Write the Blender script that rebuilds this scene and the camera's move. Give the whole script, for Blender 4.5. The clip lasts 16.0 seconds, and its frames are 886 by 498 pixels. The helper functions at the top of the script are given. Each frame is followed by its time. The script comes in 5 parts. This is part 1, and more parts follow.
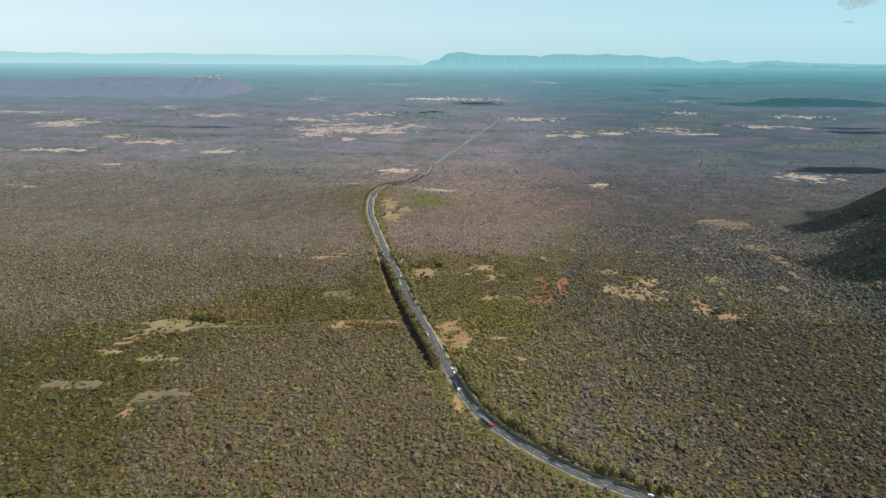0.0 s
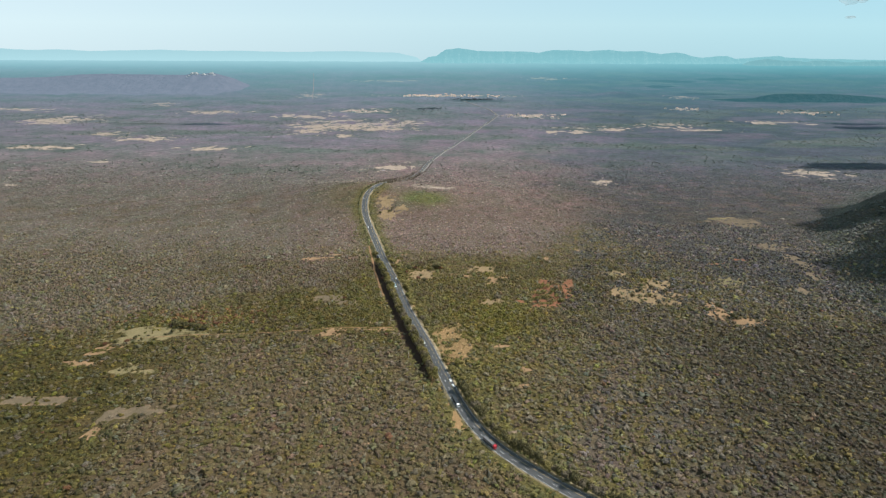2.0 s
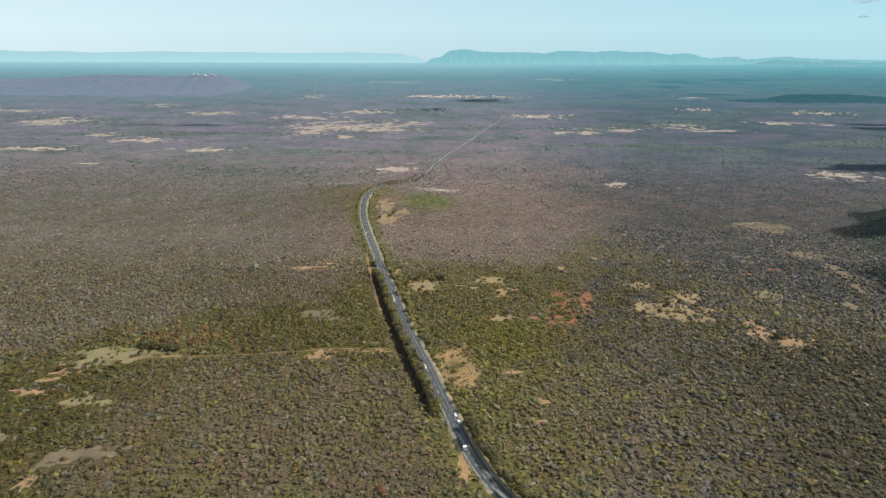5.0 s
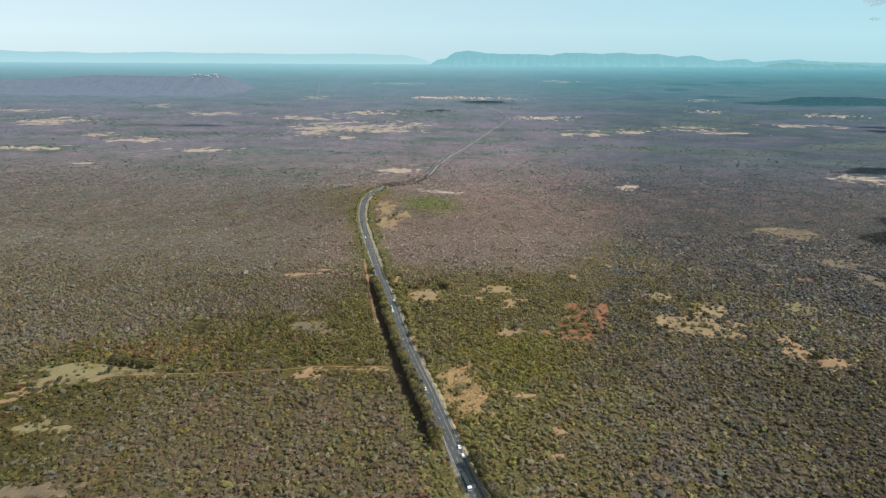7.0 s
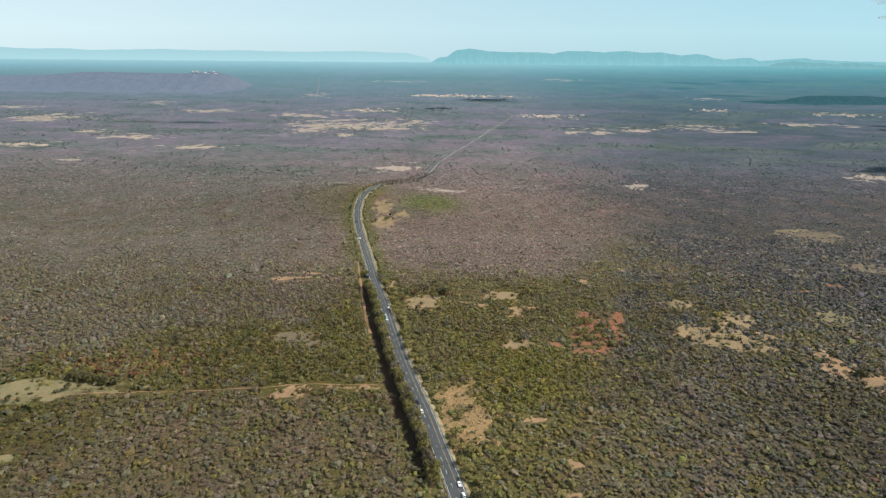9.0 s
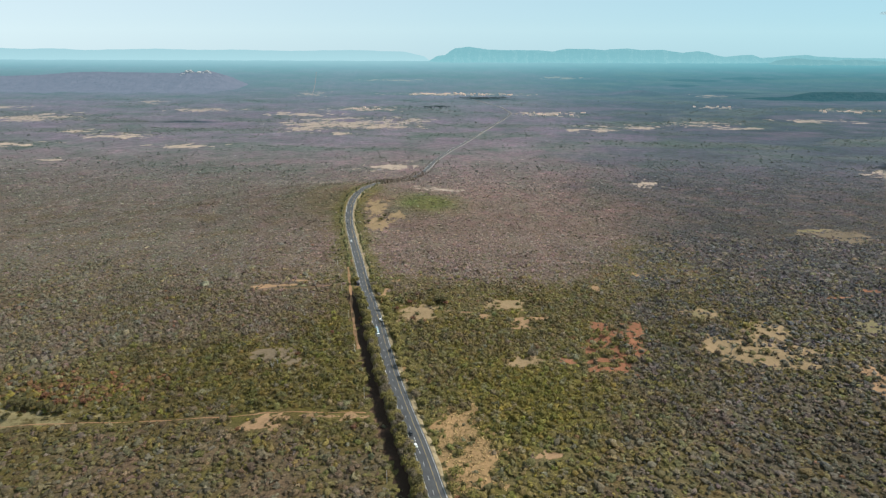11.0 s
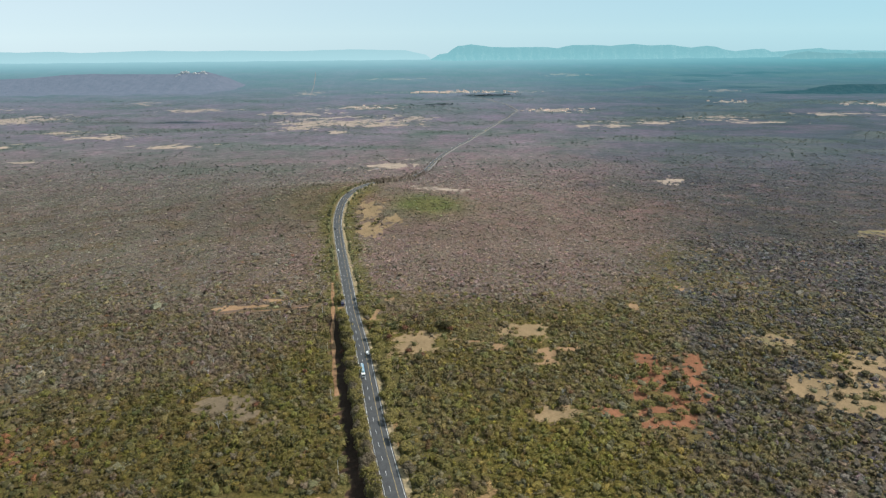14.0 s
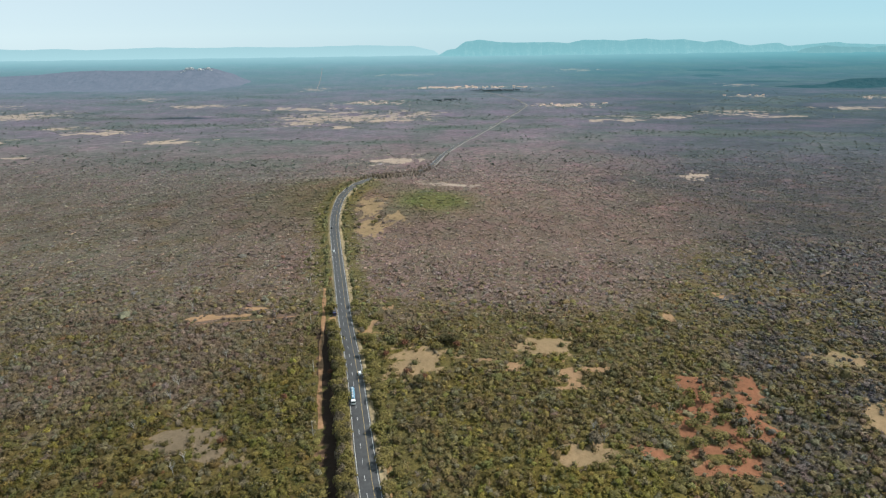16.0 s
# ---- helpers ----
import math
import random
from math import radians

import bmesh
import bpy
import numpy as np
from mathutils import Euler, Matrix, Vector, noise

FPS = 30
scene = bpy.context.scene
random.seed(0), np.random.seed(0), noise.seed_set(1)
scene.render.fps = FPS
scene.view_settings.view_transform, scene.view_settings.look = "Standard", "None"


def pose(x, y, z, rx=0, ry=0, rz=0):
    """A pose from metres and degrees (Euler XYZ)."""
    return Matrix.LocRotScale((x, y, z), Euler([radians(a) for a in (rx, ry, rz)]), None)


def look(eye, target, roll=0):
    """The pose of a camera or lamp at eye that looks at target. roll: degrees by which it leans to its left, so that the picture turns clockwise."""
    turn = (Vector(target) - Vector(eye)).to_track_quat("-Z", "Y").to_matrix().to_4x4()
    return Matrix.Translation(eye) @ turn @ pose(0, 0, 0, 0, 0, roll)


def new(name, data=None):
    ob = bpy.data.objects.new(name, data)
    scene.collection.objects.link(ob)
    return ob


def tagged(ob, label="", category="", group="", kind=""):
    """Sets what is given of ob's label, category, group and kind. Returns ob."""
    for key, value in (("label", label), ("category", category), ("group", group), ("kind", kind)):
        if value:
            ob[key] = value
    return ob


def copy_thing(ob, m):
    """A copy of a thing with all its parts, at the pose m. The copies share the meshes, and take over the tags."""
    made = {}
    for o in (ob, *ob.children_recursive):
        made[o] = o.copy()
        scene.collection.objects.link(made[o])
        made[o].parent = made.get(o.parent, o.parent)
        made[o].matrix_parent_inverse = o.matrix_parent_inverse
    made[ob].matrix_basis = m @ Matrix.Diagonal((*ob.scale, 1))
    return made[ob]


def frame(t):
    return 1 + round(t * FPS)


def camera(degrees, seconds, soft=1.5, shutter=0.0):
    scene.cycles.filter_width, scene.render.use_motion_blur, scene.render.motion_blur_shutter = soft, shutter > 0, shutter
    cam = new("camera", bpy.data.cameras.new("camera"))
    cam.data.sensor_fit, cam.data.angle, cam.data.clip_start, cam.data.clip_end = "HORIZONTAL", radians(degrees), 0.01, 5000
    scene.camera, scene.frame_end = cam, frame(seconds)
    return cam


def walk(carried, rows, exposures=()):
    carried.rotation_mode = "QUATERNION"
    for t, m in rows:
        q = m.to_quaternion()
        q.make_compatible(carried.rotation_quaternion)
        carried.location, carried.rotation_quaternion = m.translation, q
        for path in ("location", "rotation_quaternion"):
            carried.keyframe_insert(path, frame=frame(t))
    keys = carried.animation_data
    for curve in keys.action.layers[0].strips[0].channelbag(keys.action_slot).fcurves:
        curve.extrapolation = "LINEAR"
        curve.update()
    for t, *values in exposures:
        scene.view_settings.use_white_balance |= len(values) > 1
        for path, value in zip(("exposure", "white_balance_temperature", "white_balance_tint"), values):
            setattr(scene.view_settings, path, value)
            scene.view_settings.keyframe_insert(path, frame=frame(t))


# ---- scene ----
# ---- camera ----
cam = camera(76.5, 16.0, soft=1.25)
PATH = [
    (0.0, pose(0.00, -0.16, 358.34, 68.355, 0, 0.000) @ pose(0, 0, 0, 0, 0, 0.350)),
    (0.5, pose(-0.27, 10.70, 354.98, 68.282, 0, -0.033) @ pose(0, 0, 0, 0, 0, 0.234)),
    (1.0, pose(0.18, 21.73, 351.43, 68.190, 0, -0.097) @ pose(0, 0, 0, 0, 0, 0.177)),
    (1.5, pose(0.66, 32.75, 348.04, 68.166, 0, -0.155) @ pose(0, 0, 0, 0, 0, 0.266)),
    (2.0, pose(0.87, 43.91, 344.85, 68.154, 0, -0.168) @ pose(0, 0, 0, 0, 0, 0.236)),
    (2.5, pose(0.95, 54.60, 341.53, 68.190, 0, -0.133) @ pose(0, 0, 0, 0, 0, 0.042)),
    (3.0, pose(1.10, 65.02, 338.30, 68.218, 0, -0.077) @ pose(0, 0, 0, 0, 0, 0.031)),
    (3.5, pose(1.32, 76.39, 334.75, 68.249, 0, 0.026) @ pose(0, 0, 0, 0, 0, -0.089)),
    (4.0, pose(1.54, 89.57, 331.11, 68.295, 0, 0.118) @ pose(0, 0, 0, 0, 0, -0.062)),
    (6.5, pose(1.28, 154.61, 312.41, 68.691, 0, 0.636) @ pose(0, 0, 0, 0, 0, 0.274)),
    (7.0, pose(1.70, 167.76, 307.86, 68.741, 0, 0.736) @ pose(0, 0, 0, 0, 0, 0.281)),
    (7.5, pose(1.82, 180.74, 303.24, 68.746, 0, 0.828) @ pose(0, 0, 0, 0, 0, 0.330)),
    (8.0, pose(1.94, 193.49, 299.01, 68.755, 0, 0.797) @ pose(0, 0, 0, 0, 0, 0.450)),
    (8.5, pose(2.15, 206.64, 294.92, 68.723, 0, 0.831) @ pose(0, 0, 0, 0, 0, 0.462)),
    (11.0, pose(3.05, 275.65, 273.16, 68.766, 0, 0.741) @ pose(0, 0, 0, 0, 0, 0.172)),
    (11.5, pose(2.73, 292.93, 268.04, 68.794, 0, 0.733) @ pose(0, 0, 0, 0, 0, 0.081)),
    (12.0, pose(2.96, 310.81, 262.41, 68.874, 0, 0.703) @ pose(0, 0, 0, 0, 0, 0.043)),
    (12.5, pose(3.25, 328.48, 257.16, 68.925, 0, 0.706) @ pose(0, 0, 0, 0, 0, 0.110)),
    (13.0, pose(3.10, 346.45, 251.72, 68.985, 0, 0.795) @ pose(0, 0, 0, 0, 0, -0.140)),
    (13.5, pose(3.19, 363.70, 246.51, 68.964, 0, 0.986) @ pose(0, 0, 0, 0, 0, -0.343)),
    (14.0, pose(3.09, 380.74, 241.62, 68.934, 0, 1.236) @ pose(0, 0, 0, 0, 0, -0.619)),
    (14.5, pose(3.06, 397.89, 236.69, 68.881, 0, 1.441) @ pose(0, 0, 0, 0, 0, -0.730)),
    (15.0, pose(3.01, 414.38, 232.19, 68.917, 0, 1.532) @ pose(0, 0, 0, 0, 0, -0.821)),
    (15.5, pose(3.03, 428.76, 227.45, 68.859, 0, 1.825) @ pose(0, 0, 0, 0, 0, -0.882)),
    (16.0, pose(3.43, 439.04, 222.07, 68.762, 0, 2.121) @ pose(0, 0, 0, 0, 0, -0.884)),
]
walk(cam, PATH, exposures=[(0.0, 0.70, 6000, 11), (8.0, 0.69, 6000, 11), (16.0, 0.64, 6000, 11)])

# ---- sky, sun ----
SUN_AZIMUTH, SUN_HEIGHT = 78.0, 45.0   # degrees clockwise from +y, and above the horizon
world = bpy.data.worlds.new("sky")
scene.world = world
world.use_nodes = True
wn, wl = world.node_tree.nodes, world.node_tree.links
sky = wn.new("ShaderNodeTexSky")
sky.sky_type, sky.sun_disc = "NISHITA", False
sky.sun_elevation, sky.sun_rotation = radians(SUN_HEIGHT), radians(SUN_AZIMUTH)
sky.altitude, sky.air_density, sky.dust_density, sky.ozone_density = 5000, 1.0, 0.0, 0.6
wn["Background"].inputs["Strength"].default_value = 0.08
tone = wn.new("ShaderNodeMix")   # the teal cast of the dry-season air
tone.data_type, tone.blend_type = "RGBA", "MULTIPLY"
tone.inputs[0].default_value, tone.inputs[7].default_value = 1.0, (0.75, 0.92, 0.88, 1)
pale = wn.new("ShaderNodeHueSaturation")
pale.inputs["Saturation"].default_value = 0.6
wl.new(sky.outputs[0], pale.inputs["Color"])
wl.new(pale.outputs[0], tone.inputs[6])
veil = wn.new("ShaderNodeMix")   # thin even haze over the whole sky
veil.data_type = "RGBA"
veil.inputs[0].default_value = 0.80
drift = wn.new("ShaderNodeTexGradient")   # the haze is thicker towards the west
drift.texture_mapping.scale, drift.texture_mapping.translation = (0.5, 0.5, 0.5), (0.5, 0, 0)
tint = wn.new("ShaderNodeValToRGB")
for el, p, c in zip(tint.color_ramp.elements, (0.2, 0.8), ((5.75, 6.65, 6.65), (3.2, 5.15, 5.5))):
    el.position, el.color = p, (*c, 1)
wl.new(drift.outputs[0], tint.inputs[0])
wl.new(tint.outputs[0], veil.inputs[7])
wl.new(tone.outputs[2], veil.inputs[6])
wl.new(veil.outputs[2], wn["Background"].inputs["Color"])
sun = new("sun", bpy.data.lights.new("sun", "SUN"))
sun.data.energy, sun.data.angle, sun.data.color = 4.3, radians(0.5), (1.0, 0.92, 0.79)
a, e = radians(SUN_AZIMUTH), radians(SUN_HEIGHT)
SUN_WAY = Vector((math.sin(a) * math.cos(e), math.cos(a) * math.cos(e), math.sin(e)))
sun.matrix_world = look(SUN_WAY * 3000, (0, 0, 0))

# ---- materials ----


def material(name, rough=0.8, spec=0.3, metal=0.0):
    m = bpy.data.materials.new(name)
    m.use_nodes = True
    b = m.node_tree.nodes["Principled BSDF"]
    b.inputs["Roughness"].default_value = rough
    b.inputs["Specular IOR Level"].default_value = spec
    b.inputs["Metallic"].default_value = metal
    return m, m.node_tree.nodes, m.node_tree.links, b


def noise_node(n, l, scale, detail=4.0, rough=0.6, vec=None, kind="Object"):
    tc = n.new("ShaderNodeTexCoord")
    t = n.new("ShaderNodeTexNoise")
    t.inputs["Scale"].default_value = scale
    t.inputs["Detail"].default_value = detail
    t.inputs["Roughness"].default_value = rough
    l.new(tc.outputs[kind], t.inputs["Vector"])
    return t.outputs["Fac"]


def ramp(n, l, fac, *stops):
    r = n.new("ShaderNodeValToRGB")
    el = r.color_ramp.elements
    while len(el) < len(stops):
        el.new(0.5)
    for k, (p, c) in zip(el, stops):
        k.position, k.color = p, (*c, 1)
    l.new(fac, r.inputs[0])
    return r.outputs[0]


def mix(n, l, fac, a, b, mode="MIX"):
    m = n.new("ShaderNodeMix")
    m.data_type, m.blend_type = "RGBA", mode
    for sock, v in ((m.inputs[0], fac), (m.inputs[6], a), (m.inputs[7], b)):
        if isinstance(v, (int, float)):
            sock.default_value = v
        elif isinstance(v, tuple):
            sock.default_value = (*v, 1)
        else:
            l.new(v, sock)
    return m.outputs[2]


def math_node(n, l, op, a, b=0.0):
    m = n.new("ShaderNodeMath")
    m.operation = op
    for sock, v in ((m.inputs[0], a), (m.inputs[1], b)):
        if isinstance(v, (int, float)):
            sock.default_value = v
        else:
            l.new(v, sock)
    return m.outputs[0]


def bump(n, l, b, height, strength=0.5, distance=0.1):
    k = n.new("ShaderNodeBump")
    k.inputs["Strength"].default_value, k.inputs["Distance"].default_value = strength, distance
    l.new(height, k.inputs["Height"])
    l.new(k.outputs[0], b.inputs["Normal"])


def attribute(n, name, out):
    k = n.new("ShaderNodeAttribute")
    k.attribute_name = name
    return k.outputs[out]


def plain(name, color, rough=0.6, spec=0.4, metal=0.0, grain=0.15, scale=3.0):
    """A surface of one paint with mottling and a fine relief."""
    m, n, l, b = material(name, rough, spec, metal)
    f = noise_node(n, l, scale, 6)
    dark = tuple(c * (1 - grain) for c in color)
    lite = tuple(min(1, c * (1 + grain)) for c in color)
    l.new(ramp(n, l, f, (0.3, dark), (0.7, lite)), b.inputs["Base Color"])
    return m


def leaf_material(name):
    """Leaves and twigs: each shrub's own colour, mottled."""
    m, n, l, b = material(name, 0.75, 0.25)
    tint = attribute(n, "tint", "Color")
    isl = n.new("ShaderNodeNewGeometry").outputs["Random Per Island"]
    f = noise_node(n, l, 2.6, 4, 0.85)
    c = mix(n, l, 1.0, tint, ramp(n, l, isl, (0.0, (0.72, 0.72, 0.72)), (1.0, (1.28, 1.28, 1.25))), "MULTIPLY")
    c = mix(n, l, 1.0, c, ramp(n, l, f, (0.36, (0.56, 0.58, 0.56)), (0.64, (1.42, 1.40, 1.35))), "MULTIPLY")
    l.new(c, b.inputs["Base Color"])
    bump(n, l, b, f, 0.8, 0.8)
    return m


LEAF = leaf_material("leaf")


def ground_material(name, far=False):
    m, n, l, b = material(name, 0.95, 0.1)
    veg = attribute(n, "veg", "Color")
    soil = attribute(n, "soil", "Color")
    bare = attribute(n, "bare", "Fac")
    grow = attribute(n, "scrub", "Fac")
    # scrub cover seen from afar: crowns, and the gaps between them with their shade painted in
    tc = n.new("ShaderNodeTexCoord")
    v = n.new("ShaderNodeTexVoronoi")
    v.inputs["Scale"].default_value = 0.16
    l.new(tc.outputs["Object"], v.inputs["Vector"])
    f1 = noise_node(n, l, 0.045, 6, 0.7)
    f2 = noise_node(n, l, 0.006, 5, 0.6)
    f3 = noise_node(n, l, 0.5, 6, 0.75)
    crown = ramp(n, l, v.outputs["Distance"], (0.15, (1.06, 1.06, 1.06)), (0.75, (0.84, 0.84, 0.84)))
    c = mix(n, l, 1.0, veg, crown, "MULTIPLY")
    c = mix(n, l, 1.0, c, ramp(n, l, v.outputs["Color"], (0.2, (0.88, 0.9, 0.88)), (0.8, (1.12, 1.1, 1.1))), "MULTIPLY")
    c = mix(n, l, 1.0, c, ramp(n, l, f1, (0.3, (0.72, 0.74, 0.74)), (0.7, (1.3, 1.25, 1.22))), "MULTIPLY")
    c = mix(n, l, 1.0, c, ramp(n, l, f2, (0.3, (0.82, 0.86, 0.82)), (0.7, (1.2, 1.14, 1.14))), "MULTIPLY")
    f4 = noise_node(n, l, 0.011, 6, 0.7)
    c = mix(n, l, 1.0, c, ramp(n, l, f4, (0.36, (0.78, 0.92, 0.82)), (0.5, (1.0, 1.0, 1.0)), (0.64, (1.2, 1.04, 1.1))), "MULTIPLY")
    # scattered darker trees
    w = n.new("ShaderNodeTexVoronoi")
    w.inputs["Scale"].default_value = 0.045
    l.new(tc.outputs["Object"], w.inputs["Vector"])
    dots = math_node(n, l, "MULTIPLY", math_node(n, l, "LESS_THAN", w.outputs["Distance"], 0.25), math_node(n, l, "GREATER_THAN", noise_node(n, l, 0.004, 5, 0.7), 0.44))
    c = mix(n, l, math_node(n, l, "MULTIPLY", dots, 0.5), c, (0.055, 0.066, 0.052))
    # between the built shrubs: twigs and low growth of the same colour, with dry litter
    twigs = noise_node(n, l, 0.6, 6, 0.8)
    floor_c = mix(n, l, 1.0, mix(n, l, 0.15, veg, (0.14, 0.105, 0.065)), ramp(n, l, twigs, (0.36, (0.36, 0.38, 0.36)), (0.64, (1.22, 1.20, 1.16))), "MULTIPLY")
    floor_c = mix(n, l, 1.0, floor_c, ramp(n, l, f1, (0.3, (0.84, 0.86, 0.84)), (0.7, (1.16, 1.14, 1.12))), "MULTIPLY")
    c = mix(n, l, grow, c, floor_c)
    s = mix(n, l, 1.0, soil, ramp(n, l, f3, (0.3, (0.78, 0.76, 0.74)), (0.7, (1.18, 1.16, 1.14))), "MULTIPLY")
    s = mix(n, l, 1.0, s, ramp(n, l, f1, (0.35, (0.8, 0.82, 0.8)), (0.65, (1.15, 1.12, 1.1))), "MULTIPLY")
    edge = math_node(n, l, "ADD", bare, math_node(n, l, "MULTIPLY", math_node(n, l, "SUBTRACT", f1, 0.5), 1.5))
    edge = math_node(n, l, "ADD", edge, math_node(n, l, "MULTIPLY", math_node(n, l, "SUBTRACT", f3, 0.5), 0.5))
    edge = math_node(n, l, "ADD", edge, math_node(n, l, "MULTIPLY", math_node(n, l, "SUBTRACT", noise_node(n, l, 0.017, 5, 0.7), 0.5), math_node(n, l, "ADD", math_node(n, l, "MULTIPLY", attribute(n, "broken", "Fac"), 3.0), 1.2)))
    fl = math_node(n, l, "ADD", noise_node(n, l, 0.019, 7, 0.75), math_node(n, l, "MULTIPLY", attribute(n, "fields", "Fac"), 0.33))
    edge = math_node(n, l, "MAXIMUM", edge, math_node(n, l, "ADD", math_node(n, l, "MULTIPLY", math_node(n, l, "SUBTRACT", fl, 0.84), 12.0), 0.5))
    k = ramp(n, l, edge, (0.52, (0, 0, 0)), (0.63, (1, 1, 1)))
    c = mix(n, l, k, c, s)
    l.new(c, b.inputs["Base Color"])
    bump(n, l, b, math_node(n, l, "ADD", f3, math_node(n, l, "MULTIPLY", v.outputs["Distance"], -0.6)), 0.35, 0.8)
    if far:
        haze_glow(n, l, b)
    return m


def haze_glow(n, l, b, amount=None, tone=(0.24, 0.40, 0.42)):
    """Mixes blue haze into the far backdrop as emission, by distance or by a set amount."""
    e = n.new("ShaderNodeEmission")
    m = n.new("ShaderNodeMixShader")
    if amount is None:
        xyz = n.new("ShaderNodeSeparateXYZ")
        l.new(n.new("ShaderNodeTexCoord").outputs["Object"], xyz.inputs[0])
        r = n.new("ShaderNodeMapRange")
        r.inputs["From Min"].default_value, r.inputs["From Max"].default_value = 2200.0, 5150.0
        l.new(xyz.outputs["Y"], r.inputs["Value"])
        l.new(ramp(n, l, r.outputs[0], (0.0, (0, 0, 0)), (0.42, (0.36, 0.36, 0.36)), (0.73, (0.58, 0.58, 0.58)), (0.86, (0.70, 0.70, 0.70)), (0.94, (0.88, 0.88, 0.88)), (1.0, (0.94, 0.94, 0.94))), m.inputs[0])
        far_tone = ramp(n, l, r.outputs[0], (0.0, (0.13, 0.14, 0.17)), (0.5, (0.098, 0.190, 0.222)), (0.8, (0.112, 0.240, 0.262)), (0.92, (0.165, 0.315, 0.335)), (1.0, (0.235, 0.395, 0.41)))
        east = n.new("ShaderNodeMapRange")   # painted haze is paler to the west, deeper teal to the east
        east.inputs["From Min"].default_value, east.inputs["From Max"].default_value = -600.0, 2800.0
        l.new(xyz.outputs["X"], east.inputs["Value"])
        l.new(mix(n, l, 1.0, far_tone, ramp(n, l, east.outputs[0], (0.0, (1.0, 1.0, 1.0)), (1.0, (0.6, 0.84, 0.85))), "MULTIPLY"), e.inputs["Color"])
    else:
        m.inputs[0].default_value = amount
        # the emitted haze is painted paler towards the foot
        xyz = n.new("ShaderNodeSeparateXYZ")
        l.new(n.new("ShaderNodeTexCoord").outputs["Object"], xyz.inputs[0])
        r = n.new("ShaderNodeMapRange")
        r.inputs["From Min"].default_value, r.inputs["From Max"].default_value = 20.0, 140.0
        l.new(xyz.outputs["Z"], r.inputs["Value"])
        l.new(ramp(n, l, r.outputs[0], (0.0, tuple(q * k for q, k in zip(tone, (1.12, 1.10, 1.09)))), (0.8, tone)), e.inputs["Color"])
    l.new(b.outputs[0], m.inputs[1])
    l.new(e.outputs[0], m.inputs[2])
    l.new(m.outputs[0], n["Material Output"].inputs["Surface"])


GROUND = ground_material("ground")
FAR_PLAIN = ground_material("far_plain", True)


def asphalt_material():
    m, n, l, b = material("asphalt", 0.85, 0.3)
    f = noise_node(n, l, 0.25, 6, 0.7)
    g = noise_node(n, l, 9.0, 3)
    c = ramp(n, l, f, (0.3, (0.038, 0.039, 0.041)), (0.7, (0.068, 0.069, 0.071)))
    c = mix(n, l, 0.5, c, ramp(n, l, g, (0.3, (0.6, 0.6, 0.6)), (0.7, (1.4, 1.4, 1.4))), "MULTIPLY")
    l.new(c, b.inputs["Base Color"])
    bump(n, l, b, g, 0.3, 0.01)
    return m


ASPHALT = asphalt_material()
WHITE_LINE = plain("white_line", (0.54, 0.54, 0.52), 0.7, 0.3, 0, 0.25, 1.5)
YELLOW_LINE = plain("yellow_line", (0.40, 0.29, 0.10), 0.7, 0.3, 0, 0.25, 1.5)
VERGE = plain("dry_verge", (0.21, 0.165, 0.098), 0.95, 0.1, 0, 0.55, 0.35)
PALE = plain("pale_gravel", (0.19, 0.172, 0.162), 0.95, 0.1, 0, 0.4, 0.05)
DIRT = plain("orange_dirt", (0.215, 0.125, 0.068), 0.95, 0.1, 0, 0.35, 0.3)
BARK = plain("bark", (0.16, 0.13, 0.10), 0.9, 0.1, 0, 0.4, 2.0)


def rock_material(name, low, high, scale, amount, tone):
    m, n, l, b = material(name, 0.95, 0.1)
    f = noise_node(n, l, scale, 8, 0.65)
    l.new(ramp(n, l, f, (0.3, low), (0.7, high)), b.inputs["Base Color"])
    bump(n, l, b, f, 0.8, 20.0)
    # haze of the given tone, mixed into the rock as emission
    haze_glow(n, l, b, amount, tone)
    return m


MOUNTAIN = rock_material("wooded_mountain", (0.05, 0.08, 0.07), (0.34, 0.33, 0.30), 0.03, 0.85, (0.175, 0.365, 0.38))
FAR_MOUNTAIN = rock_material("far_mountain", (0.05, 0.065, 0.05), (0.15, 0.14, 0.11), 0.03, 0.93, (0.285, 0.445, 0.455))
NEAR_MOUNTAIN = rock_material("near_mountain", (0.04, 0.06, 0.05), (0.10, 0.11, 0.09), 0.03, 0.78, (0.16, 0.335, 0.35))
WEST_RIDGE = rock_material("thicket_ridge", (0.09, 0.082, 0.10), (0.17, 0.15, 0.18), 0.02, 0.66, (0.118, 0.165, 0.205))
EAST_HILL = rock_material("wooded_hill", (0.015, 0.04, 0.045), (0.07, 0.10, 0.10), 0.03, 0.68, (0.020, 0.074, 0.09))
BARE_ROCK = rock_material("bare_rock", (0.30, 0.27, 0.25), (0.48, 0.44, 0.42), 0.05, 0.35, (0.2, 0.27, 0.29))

# ---- the lie of the land ----


def smooth(a, b, x):
    s = np.clip((x - a) / (b - a), 0, 1)
    return s * s * (3 - 2 * s)


def hump(x, y, cx, cy, rx, ry, turn=0.0):
    c, s = math.cos(radians(turn)), math.sin(radians(turn))
    u, w = (x - cx) * c + (y - cy) * s, -(x - cx) * s + (y - cy) * c
    return np.exp(-(u / rx) ** 2 - (w / ry) ** 2)


